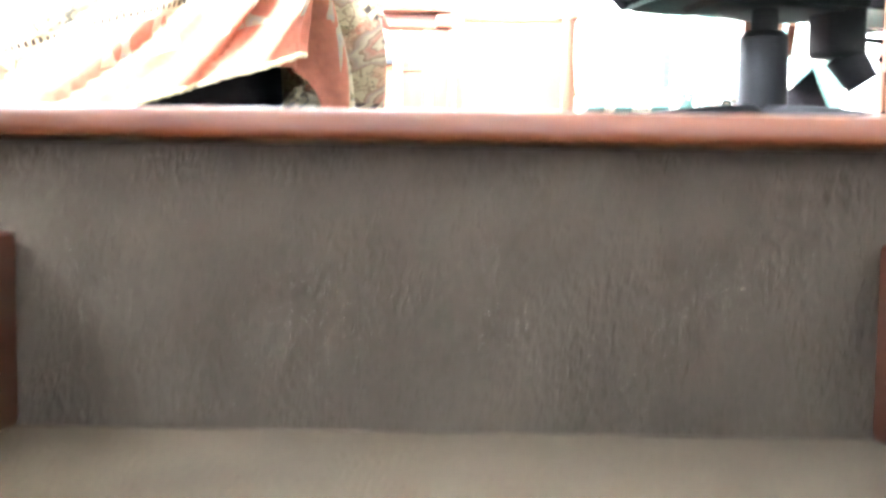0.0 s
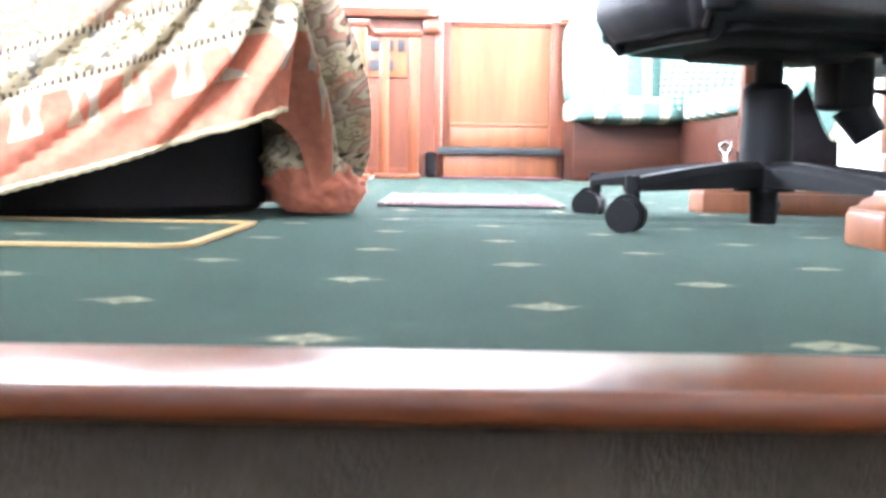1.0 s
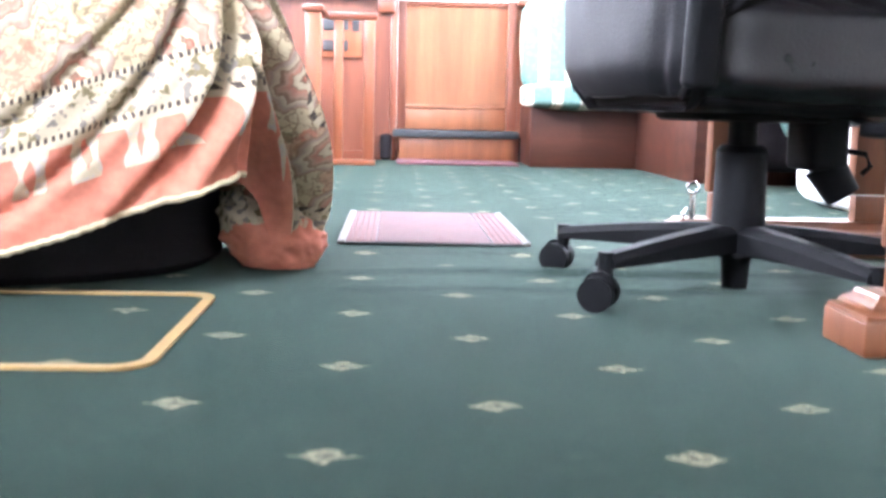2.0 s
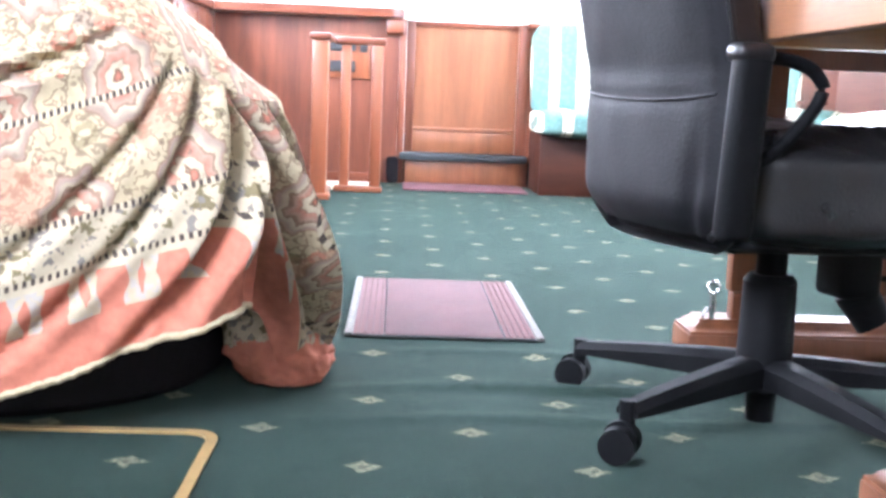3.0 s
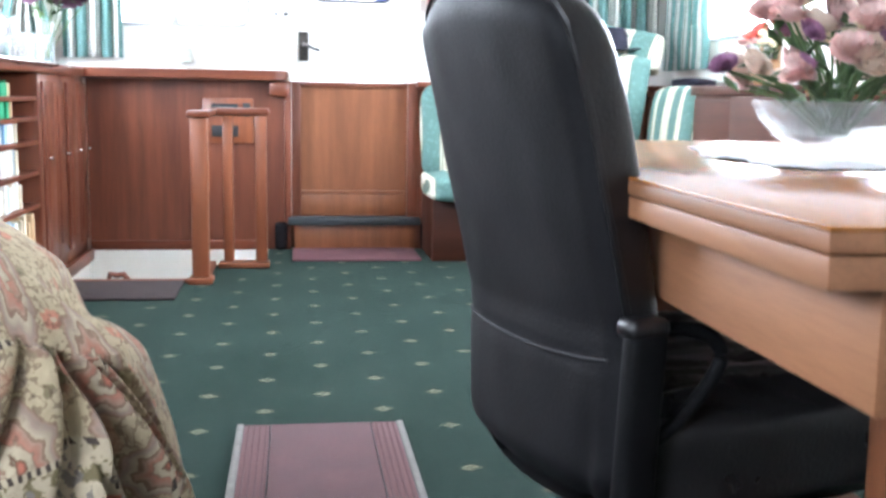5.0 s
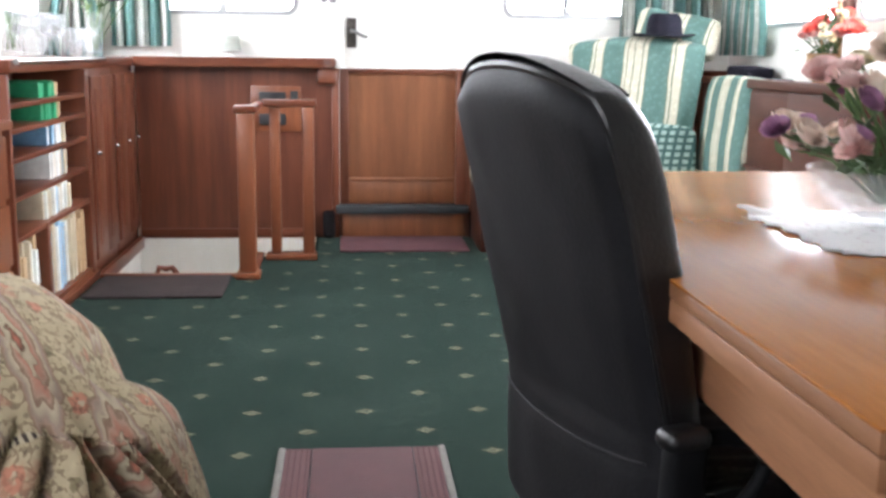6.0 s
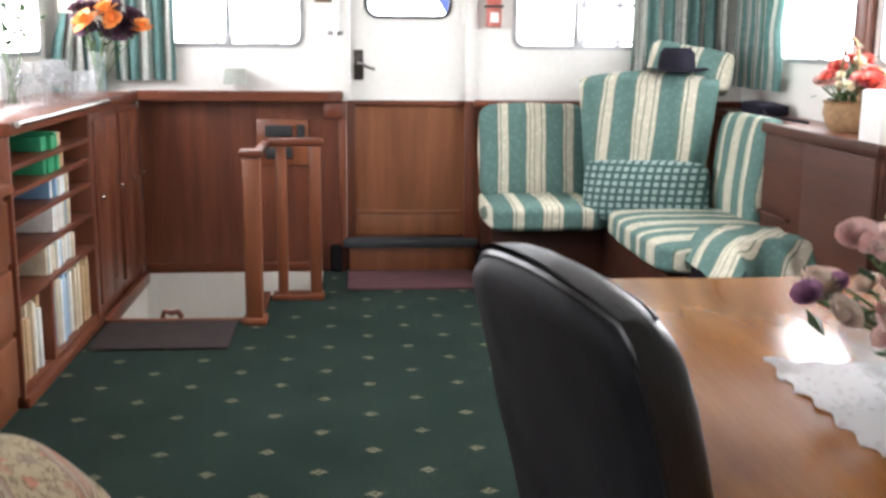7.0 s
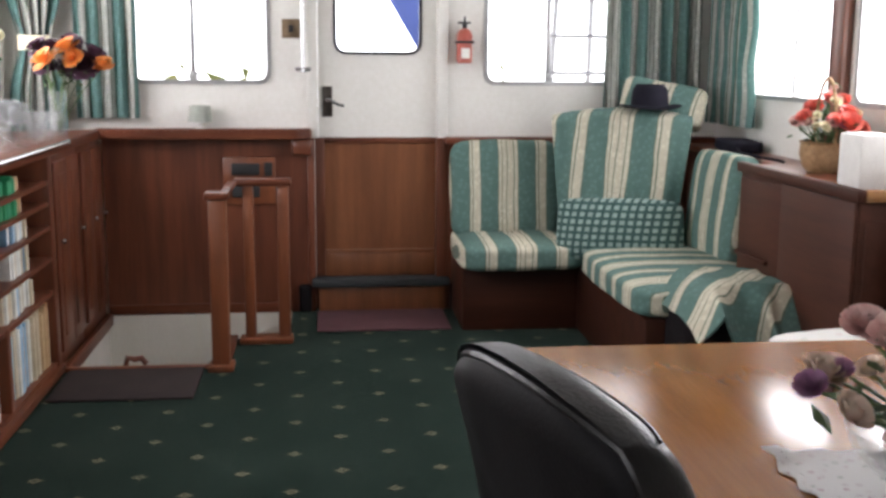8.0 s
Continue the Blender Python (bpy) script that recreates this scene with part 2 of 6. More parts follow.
def carpet_material():
    m, nt, lk, p = nodes_of("green_motif_carpet")
    sep = nt.new("ShaderNodeSeparateXYZ")
    v = coords(nt, lk)
    warp = nt.new("ShaderNodeTexNoise")
    warp.inputs["Scale"].default_value = 70
    lk.new(v, warp.inputs["Vector"])
    shift = mix(nt, lk, 0.022, v, warp.outputs["Color"], "ADD")
    lk.new(shift, sep.inputs[0])
    near = []
    for half in (0.0, 0.5):
        d = []
        for axis, origin in ((0, -0.1), (1, 4.0)):
            u = calc(nt, lk, "ADD", calc(nt, lk, "MULTIPLY", sep.outputs[axis], 1 / 0.32), 100.5 - 0.034 - origin / 0.32 + half)
            d.append(calc(nt, lk, "ABSOLUTE", calc(nt, lk, "SUBTRACT", calc(nt, lk, "FRACT", u), 0.5)))
        # a lozenge with pinched sides, wider across than along
        a = calc(nt, lk, "MULTIPLY", d[0], 0.92)
        b = calc(nt, lk, "MULTIPLY", d[1], 1.15)
        l1 = calc(nt, lk, "ADD", a, b)
        near.append(calc(nt, lk, "ADD", l1, calc(nt, lk, "MULTIPLY", calc(nt, lk, "MULTIPLY", a, b), 9.0)))
    dist = calc(nt, lk, "MINIMUM", near[0], near[1])
    motif = ramp(nt, [(0.0, (0.22, 0.22, 0.22)), (0.022, (0.45, 0.45, 0.45)), (0.045, (1, 1, 1)), (0.07, (0.9, 0.9, 0.9)), (0.098, (0, 0, 0))])
    lk.new(dist, motif.inputs[0])
    pile = noise_tex(nt, lk, v, 420, 3)
    tuft = ramp(nt, [(0.3, (0.5, 0.5, 0.5)), (0.7, (1, 1, 1))])
    lk.new(pile, tuft.inputs[0])
    fray = ramp(nt, [(0.38, (0.30, 0.30, 0.30)), (0.56, (1, 1, 1))])
    lk.new(noise_tex(nt, lk, v, 150, 3, 0.6), fray.inputs[0])
    mask = mix(nt, lk, 1.0, motif.outputs[0], tuft.outputs[0], "MULTIPLY")
    mask = mix(nt, lk, 1.0, mask, fray.outputs[0], "MULTIPLY")
    worn = noise_tex(nt, lk, v, 2.2, 4)
    ground = ramp(nt, [(0.3, (0.0110, 0.0230, 0.0185)), (0.7, (0.0215, 0.0370, 0.0300))])
    lk.new(worn, ground.inputs[0])
    mottle = ramp(nt, [(0.32, (0.38, 0.38, 0.38)), (0.68, (0.62, 0.62, 0.62))])
    lk.new(noise_tex(nt, lk, v, 38, 4, 0.7), mottle.inputs[0])
    base = mix(nt, lk, 0.65, ground.outputs[0], tuft.outputs[0], "MULTIPLY")
    base = mix(nt, lk, 0.9, base, mottle.outputs[0], "OVERLAY")
    beige = mix(nt, lk, worn, (0.25, 0.215, 0.135), (0.33, 0.29, 0.19))
    lk.new(mix(nt, lk, mask, base, beige), p.inputs["Base Color"])
    p.inputs["Roughness"].default_value = 0.95
    p.inputs["Specular IOR Level"].default_value = 0.05
    p.inputs["Sheen Weight"].default_value = 0.13
    p.inputs["Sheen Roughness"].default_value = 0.25
    p.inputs["Sheen Tint"].default_value = (0.58, 0.77, 0.64, 1)
    bump(nt, lk, p, pile, 0.6, 0.004)
    return m


def glow_material():
    m = bpy.data.materials.new("bright_overcast")
    m.use_nodes = True
    nt, lk = m.node_tree.nodes, m.node_tree.links
    nt.remove(nt["Principled BSDF"])
    e = nt.new("ShaderNodeEmission")
    e.inputs["Color"].default_value, e.inputs["Strength"].default_value = (0.94, 0.975, 1.0, 1), 4.0
    lk.new(e.outputs[0], nt["Material Output"].inputs["Surface"])
    return m


BRIGHT = glow_material()
CARPET = carpet_material()


def stripes(name, turn=0, period=0.34, cream=(0.55, 0.52, 0.41), green=(0.105, 0.188, 0.166), phase=0.545):
    """Green damask and cream stripes that change along x after a turn about z."""
    m, nt, lk, p = nodes_of(name)
    v = coords(nt, lk, turn=turn)
    sep = nt.new("ShaderNodeSeparateXYZ")
    lk.new(v, sep.inputs[0])
    wob = noise_tex(nt, lk, v, 6, 2)
    u = calc(nt, lk, "FRACT", calc(nt, lk, "ADD", calc(nt, lk, "MULTIPLY", sep.outputs[0], 1 / period), calc(nt, lk, "ADD", calc(nt, lk, "MULTIPLY", wob, 0.04), 20.0 + phase)))
    line = (0.13, 0.17, 0.13)
    r = ramp(nt, [(0.0, line), (0.012, cream), (0.045, line), (0.06, cream), (0.165, line), (0.18, green), (0.43, line), (0.442, cream), (0.485, line), (0.50, cream), (0.56, line), (0.572, cream), (0.665, line), (0.68, cream), (0.735, line), (0.75, green)], True)
    lk.new(u, r.inputs[0])
    vor = nt.new("ShaderNodeTexVoronoi")
    vor.inputs["Scale"].default_value = 42
    lk.new(mix(nt, lk, 0.02, v, noise_tex(nt, lk, v, 30, 2), "ADD"), vor.inputs["Vector"])
    dam = ramp(nt, [(0.22, (0.68, 0.68, 0.68)), (0.36, (0.46, 0.46, 0.46)), (0.60, (0.36, 0.36, 0.36))])
    lk.new(vor.outputs["Distance"], dam.inputs[0])
    c = mix(nt, lk, 0.4, r.outputs[0], dam.outputs[0], "OVERLAY")
    lk.new(c, p.inputs["Base Color"])
    p.inputs["Roughness"].default_value = 0.85
    p.inputs["Specular IOR Level"].default_value = 0.2
    bump(nt, lk, p, noise_tex(nt, lk, v, 300, 2), 0.25, 0.003)
    return m


STRIPE_X = stripes("striped_fabric")
STRIPE_Y = stripes("striped_fabric_lengthwise", 90)
STRIPE_D = stripes("striped_fabric_slant", 45)
CURTAIN_X = stripes("curtain_fabric", 0, 0.22, (0.52, 0.53, 0.49), (0.155, 0.285, 0.265))
CURTAIN_Y = stripes("curtain_fabric_side", 90, 0.22, (0.52, 0.53, 0.49), (0.155, 0.285, 0.265))


def sheer(m, share):
    """Thin cloth: a share of the light shines through it."""
    nt, lk = m.node_tree.nodes, m.node_tree.links
    p = nt["Principled BSDF"]
    thin, both = nt.new("ShaderNodeBsdfTranslucent"), nt.new("ShaderNodeMixShader")
    lk.new(p.inputs["Base Color"].links[0].from_socket, thin.inputs["Color"])
    both.inputs[0].default_value = share
    lk.new(p.outputs[0], both.inputs[1])
    lk.new(thin.outputs[0], both.inputs[2])
    lk.new(both.outputs[0], nt["Material Output"].inputs["Surface"])


sheer(CURTAIN_X, 0.35)
sheer(CURTAIN_Y, 0.35)


def check_material():
    m, nt, lk, p = nodes_of("green_check_fabric")
    v = coords(nt, lk, turn=45)
    sep = nt.new("ShaderNodeSeparateXYZ")
    lk.new(v, sep.inputs[0])
    lines = []
    for axis in (0, 2):
        u = calc(nt, lk, "FRACT", calc(nt, lk, "ADD", calc(nt, lk, "MULTIPLY", sep.outputs[axis], 1 / 0.034), 200.0))
        lines.append(calc(nt, lk, "GREATER_THAN", u, 0.60))
    f = calc(nt, lk, "MAXIMUM", lines[0], lines[1])
    c = mix(nt, lk, f, (0.25, 0.34, 0.31), (0.035, 0.085, 0.078))
    lk.new(mix(nt, lk, 0.4, c, noise_tex(nt, lk, v, 50, 3), "OVERLAY"), p.inputs["Base Color"])
    p.inputs["Roughness"].default_value = 0.9
    return m


CHECK = check_material()


def floral(name, base, spots, scale):
    m, nt, lk, p = nodes_of(name)
    v = coords(nt, lk)
    vor = nt.new("ShaderNodeTexVoronoi")
    vor.inputs["Scale"].default_value = scale
    lk.new(v, vor.inputs["Vector"])
    near = ramp(nt, [(0.18, (1, 1, 1)), (0.34, (0, 0, 0))])
    lk.new(vor.outputs["Distance"], near.inputs[0])
    pick = ramp(nt, [(i / len(spots), c) for i, c in enumerate(spots)], True)
    sep = nt.new("ShaderNodeSeparateColor")
    lk.new(vor.outputs["Color"], sep.inputs[0])
    lk.new(sep.outputs[0], pick.inputs[0])
    broken = calc(nt, lk, "MULTIPLY", near.outputs[0], calc(nt, lk, "GREATER_THAN", noise_tex(nt, lk, v, scale * 5, 3), 0.47))
    lk.new(mix(nt, lk, broken, base, pick.outputs[0]), p.inputs["Base Color"])
    p.inputs["Roughness"].default_value = 0.9
    bump(nt, lk, p, noise_tex(nt, lk, v, 250, 2), 0.2, 0.003)
    return m


DOILY = floral("floral_cloth", (0.80, 0.79, 0.79), [(0.55, 0.40, 0.46), (0.62, 0.55, 0.58), (0.45, 0.50, 0.46)], 55)
WHITEFLORAL = floral("white_floral_cover", (0.70, 0.69, 0.65), [(0.45, 0.48, 0.40), (0.55, 0.42, 0.40), (0.62, 0.60, 0.50)], 22)


def throw_material():
    """A woven throw: salmon border with pale figures, banded cream and olive above. UV in metres, v up from the hem."""
    m, nt, lk, p = nodes_of("woven_throw")
    uv = coords(nt, lk, kind="UV")
    sep = nt.new("ShaderNodeSeparateXYZ")
    lk.new(uv, sep.inputs[0])
    U, V = sep.outputs[0], sep.outputs[1]
    salmon, cream, olive, pale, ink = (0.43, 0.15, 0.097), (0.335, 0.262, 0.148), (0.145, 0.118, 0.062), (0.41, 0.34, 0.235), (0.060, 0.046, 0.036)
    brown = (0.11, 0.068, 0.042)
    n1 = noise_tex(nt, lk, coords(nt, lk), 13, 4, 0.62)
    n2 = noise_tex(nt, lk, coords(nt, lk), 60, 3, 0.6)
    n3 = noise_tex(nt, lk, coords(nt, lk), 9, 3, 0.6)
    cloth = coords(nt, lk)
    bent = mix(nt, lk, 0.03, cloth, n1, "ADD")

    def cells(scale, feature="F1"):
        vor = nt.new("ShaderNodeTexVoronoi")
        vor.inputs["Scale"].default_value = scale
        vor.feature = feature
        lk.new(bent, vor.inputs["Vector"])
        return vor

    # field: scalloped medallions in rows on cream, packed with small leaves and salmon flowers
    flat = nt.new("ShaderNodeSeparateXYZ")
    lk.new(cloth, flat.inputs[0])
    across = calc(nt, lk, "ADD", flat.outputs[0], flat.outputs[1])
    rise = calc(nt, lk, "ADD", flat.outputs[2], calc(nt, lk, "SUBTRACT", calc(nt, lk, "MULTIPLY", flat.outputs[0], -0.25), calc(nt, lk, "MULTIPLY", flat.outputs[1], 0.6)))
    row = calc(nt, lk, "ADD", calc(nt, lk, "MULTIPLY", rise, 1 / 0.155), 40.3)
    along = calc(nt, lk, "ADD", calc(nt, lk, "MULTIPLY", across, 1 / 0.19), calc(nt, lk, "MULTIPLY", calc(nt, lk, "FLOOR", row), 0.5))
    sway = calc(nt, lk, "MULTIPLY", calc(nt, lk, "SUBTRACT", n1, 0.5), 0.10)
    dx = calc(nt, lk, "MULTIPLY", calc(nt, lk, "ADD", calc(nt, lk, "SUBTRACT", calc(nt, lk, "FRACT", along), 0.5), sway), 0.20)
    dy = calc(nt, lk, "MULTIPLY", calc(nt, lk, "SUBTRACT", calc(nt, lk, "FRACT", row), 0.5), 0.165)
    far = calc(nt, lk, "SQRT", calc(nt, lk, "ADD", calc(nt, lk, "MULTIPLY", dx, dx), calc(nt, lk, "MULTIPLY", dy, dy)))
    lobes = calc(nt, lk, "COSINE", calc(nt, lk, "MULTIPLY", calc(nt, lk, "ARCTAN2", dy, dx), 8.0))
    far = calc(nt, lk, "MULTIPLY", far, calc(nt, lk, "ADD", calc(nt, lk, "MULTIPLY", lobes, 0.09), 1.0))
    far = calc(nt, lk, "ADD", far, calc(nt, lk, "MULTIPLY", calc(nt, lk, "SUBTRACT", n2, 0.5), 0.022))
    rose = (0.36, 0.16, 0.11)
    faded = (0.21, 0.135, 0.09)
    medal = ramp(nt, [(0.0, salmon), (0.08, brown), (0.11, pale), (0.20, pale), (0.225, faded), (0.25, rose), (0.37, (0.33, 0.22, 0.16)), (0.38, faded), (0.42, faded), (0.44, pale), (0.56, (0.25, 0.185, 0.145)), (0.60, (0.30, 0.20, 0.15)), (0.61, faded), (0.64, faded)])
    lk.new(calc(nt, lk, "MULTIPLY", far, 10.0), medal.inputs[0])
    small, mid = cells(52.0), cells(20.0)
    pick = nt.new("ShaderNodeSeparateColor")
    lk.new(mid.outputs["Color"], pick.inputs[0])
    tone = ramp(nt, [(0.0, salmon), (0.30, olive), (0.52, (0.22, 0.17, 0.13)), (0.68, rose), (0.84, (0.24, 0.20, 0.11))], True)
    lk.new(pick.outputs[0], tone.inputs[0])
    plainer = mix(nt, lk, n3, cream, pale)
    edge = calc(nt, lk, "ADD", mid.outputs["Distance"], calc(nt, lk, "MULTIPLY", calc(nt, lk, "SUBTRACT", n2, 0.5), 0.45))
    ground = mix(nt, lk, calc(nt, lk, "MULTIPLY", calc(nt, lk, "LESS_THAN", edge, 0.33), 0.8), plainer, tone.outputs[0])
    ground = mix(nt, lk, calc(nt, lk, "MULTIPLY", calc(nt, lk, "LESS_THAN", edge, 0.12), 0.9), ground, pale)
    vine = calc(nt, lk, "LESS_THAN", calc(nt, lk, "ABSOLUTE", calc(nt, lk, "SUBTRACT", noise_tex(nt, lk, bent, 42, 2.0, 0.55), 0.5)), 0.030)
    ground = mix(nt, lk, calc(nt, lk, "MULTIPLY", vine, 0.62), ground, brown)
    dots = calc(nt, lk, "LESS_THAN", small.outputs["Distance"], 0.20)
    ground = mix(nt, lk, calc(nt, lk, "MULTIPLY", dots, 0.35), ground, ink)
    patch = ramp(nt, [(0.56, (0, 0, 0)), (0.60, (1, 1, 1))])
    lk.new(n3, patch.inputs[0])
    ground = mix(nt, lk, calc(nt, lk, "MULTIPLY", patch.outputs[0], 0.5), ground, (0.36, 0.155, 0.10))
    field = mix(nt, lk, calc(nt, lk, "LESS_THAN", far, 0.064), ground, medal.outputs[0])
    field = mix(nt, lk, calc(nt, lk, "MULTIPLY", dots, 0.25), field, brown)
    # ticked lines
    tick = calc(nt, lk, "GREATER_THAN", calc(nt, lk, "FRACT", calc(nt, lk, "MULTIPLY", U, 105.0)), 0.5)
    ticks = mix(nt, lk, tick, pale, ink)
    # motif band
    flower = calc(nt, lk, "GREATER_THAN", n2, 0.53)
    band = mix(nt, lk, flower, pale, mix(nt, lk, calc(nt, lk, "GREATER_THAN", n1, 0.5), olive, (0.16, 0.14, 0.12)))
    # salmon border with pale waisted figures standing in pairs
    w = calc(nt, lk, "FRACT", calc(nt, lk, "MULTIPLY", U, 14.0))
    out = calc(nt, lk, "ABSOLUTE", calc(nt, lk, "SUBTRACT", calc(nt, lk, "ABSOLUTE", calc(nt, lk, "SUBTRACT", w, 0.5)), 0.15))
    waist = calc(nt, lk, "MULTIPLY", calc(nt, lk, "SINE", calc(nt, lk, "MULTIPLY", V, 105.0)), 0.035)
    fig = calc(nt, lk, "LESS_THAN", calc(nt, lk, "ADD", out, calc(nt, lk, "MULTIPLY", calc(nt, lk, "SUBTRACT", n1, 0.5), 0.35)), calc(nt, lk, "ADD", waist, 0.095))
    figures = mix(nt, lk, fig, salmon, mix(nt, lk, flower, pale, (0.34, 0.31, 0.27)))
    worn = mix(nt, lk, 0.35, salmon, n1, "OVERLAY")

    def step(at):
        return calc(nt, lk, "GREATER_THAN", V, at)

    c = mix(nt, lk, step(0.070), worn, figures)
    for at, layer in ((0.130, pale), (0.140, ticks), (0.149, band), (0.208, ticks), (0.217, field), (0.36, ticks), (0.369, field)):
        c = mix(nt, lk, step(at), c, layer)
    c = mix(nt, lk, 0.3, c, n2, "OVERLAY")
    lk.new(c, p.inputs["Base Color"])
    p.inputs["Roughness"].default_value = 0.9
    p.inputs["Specular IOR Level"].default_value = 0.2
    bump(nt, lk, p, n2, 0.35, 0.004)
    return m


THROW = throw_material()

# ---- building helpers ----
ORIGIN = {}


def box(bm, x0, x1, y0, y1, z0, z1, bevel=0.0, m=None, seg=2):
    r = bmesh.ops.create_cube(bm, size=1.0)
    vs = r["verts"]
    for v in vs:
        v.co = Vector((x0 + (v.co.x + 0.5) * (x1 - x0), y0 + (v.co.y + 0.5) * (y1 - y0), z0 + (v.co.z + 0.5) * (z1 - z0)))
    if m is not None:
        bmesh.ops.transform(bm, matrix=m, verts=vs)
    if bevel:
        es = list({e for v in vs for e in v.link_edges})
        bmesh.ops.bevel(bm, geom=es, offset=bevel, segments=seg, affect="EDGES", profile=0.5)


def rod(bm, a, b, r0, r1=None, seg=14):
    a, b = Vector(a), Vector(b)
    d = b - a
    m = Matrix.Translation((a + b) / 2) @ d.to_track_quat("Z", "Y").to_matrix().to_4x4()
    bmesh.ops.create_cone(bm, cap_ends=True, segments=seg, radius1=r0, radius2=r0 if r1 is None else r1, depth=d.length, matrix=m)


def pipe(bm, pts, r, seg=10):
    pts = [Vector(p) for p in pts]
    rings = []
    for i, p in enumerate(pts):
        d = (pts[min(i + 1, len(pts) - 1)] - pts[max(i - 1, 0)]).normalized()
        q = d.to_track_quat("Z", "Y")
        rings.append([bm.verts.new(p + q @ Vector((r * math.cos(2 * math.pi * k / seg), r * math.sin(2 * math.pi * k / seg), 0))) for k in range(seg)])
    for a, b in zip(rings, rings[1:]):
        for k in range(seg):
            bm.faces.new((a[k], a[(k + 1) % seg], b[(k + 1) % seg], b[k]))
    bm.faces.new(rings[0][::-1])
    bm.faces.new(rings[-1])


def lathe(bm, centre, profile, seg=28):
    """Turn (radius, height) pairs about a vertical line."""
    rings = []
    for r, z in profile:
        rings.append([bm.verts.new((centre[0] + r * math.cos(2 * math.pi * k / seg), centre[1] + r * math.sin(2 * math.pi * k / seg), centre[2] + z)) for k in range(seg)])
    for a, b in zip(rings, rings[1:]):
        for k in range(seg):
            bm.faces.new((a[k], a[(k + 1) % seg], b[(k + 1) % seg], b[k]))
    bm.faces.new(rings[0][::-1])
    bm.faces.new(rings[-1])
    bmesh.ops.remove_doubles(bm, verts=bm.verts, dist=0.00005)
    bmesh.ops.recalc_face_normals(bm, faces=bm.faces)


def grid(bm, nu, nv, place, close_u=False):
    """A sheet of nu by nv cells from place(u, v), with a UV layer if place gives five numbers."""
    uvl = None
    rows, uvs = [], []
    for j in range(nv + 1):
        row, urow = [], []
        for i in range(nu + 1):
            c = place(i / nu, j / nv)
            row.append(bm.verts.new(c[:3]))
            urow.append(c[3:5] if len(c) > 3 else None)
        rows.append(row)
        uvs.append(urow)
    if uvs[0][0]:
        uvl = bm.loops.layers.uv.verify()
    for j in range(nv):
        for i in range(nu):
            f = bm.faces.new((rows[j][i], rows[j][i + 1], rows[j + 1][i + 1], rows[j + 1][i]))
            f.smooth = True
            if uvl:
                for loop, (a, b) in zip(f.loops, ((i, j), (i + 1, j), (i + 1, j + 1), (i, j + 1))):
                    loop[uvl].uv = uvs[b][a]
    return rows


def thicken(bm, d):
    bmesh.ops.recalc_face_normals(bm, faces=bm.faces)
    bmesh.ops.solidify(bm, geom=list(bm.faces), thickness=d)


def cushion(bm, sx, sy, sz, m, puff=0.25, n=14):
    """A padded block: edges rounded, faces bulging."""
    for axis in range(3):
        for side in (-1, 1):
            def face(u, v, axis=axis, side=side):
                c = [2 * u - 1, 2 * v - 1]
                c.insert(axis, side)
                return tuple(c)
            grid(bm, n, n, face)
    bmesh.ops.remove_doubles(bm, verts=bm.verts, dist=0.001)
    bmesh.ops.recalc_face_normals(bm, faces=bm.faces)
    for v in bm.verts:
        p = v.co.copy()
        big = [abs(p.x), abs(p.y), abs(p.z)]
        q = sum(b ** 7 for b in big) ** (1 / 7)
        p = p / q
        thin = Vector((p.x * sx / 2, p.y * sy / 2, p.z * sz / 2))
        k = (1 - min(1, abs(p.x)) ** 3) * (1 - min(1, abs(p.y)) ** 3)
        thin.z *= 1 + puff * k
        w = noise.noise(m @ thin * 7.0) * 0.006
        v.co = m @ (thin + Vector((w, w, w)))
    for f in bm.faces:
        f.smooth = True


def make(name, bm, material, origin=(0, 0, 0), parent=None):
    origin = Vector(origin)
    bmesh.ops.translate(bm, verts=bm.verts, vec=-origin)
    me = bpy.data.meshes.new(name)
    bm.to_mesh(me)
    bm.free()
    for mt in material if isinstance(material, (list, tuple)) else [material]:
        me.materials.append(mt)
    ob = new(name, me)
    if parent is None:
        ob.location = origin
    else:
        ob.parent = parent
    ORIGIN[ob.name] = origin
    return ob


def smooth(ob, angle=40):
    for f in ob.data.polygons:
        f.use_smooth = True
    ob.data.set_sharp_from_angle(angle=radians(angle))
    return ob


def thing(name, origin, label, category, group="", kind=""):
    ob = new(name)
    ob.location = origin
    ob.empty_display_size = 0.1
    ORIGIN[ob.name] = Vector(origin)
    return tagged(ob, label, category, group, kind)


def part(name, bm, material, parent, label=""):
    ob = make(name, bm, material, ORIGIN[parent.name], parent)
    smooth(ob)
    return tagged(ob, label) if label else ob


def single(name, bm, material, origin, label, category="", group="", kind=""):
    return tagged(smooth(make(name, bm, material, origin)), label, category, group, kind)


def structure(name, bm, material, label, parent=None):
    ob = make(name, bm, material, (0, 0, 0), parent)
    return tagged(smooth(ob), label, "", "", "structure") if parent is None else smooth(ob)


def bm_box(*a, **k):
    bm = bmesh.new()
    box(bm, *a, **k)
    return bm


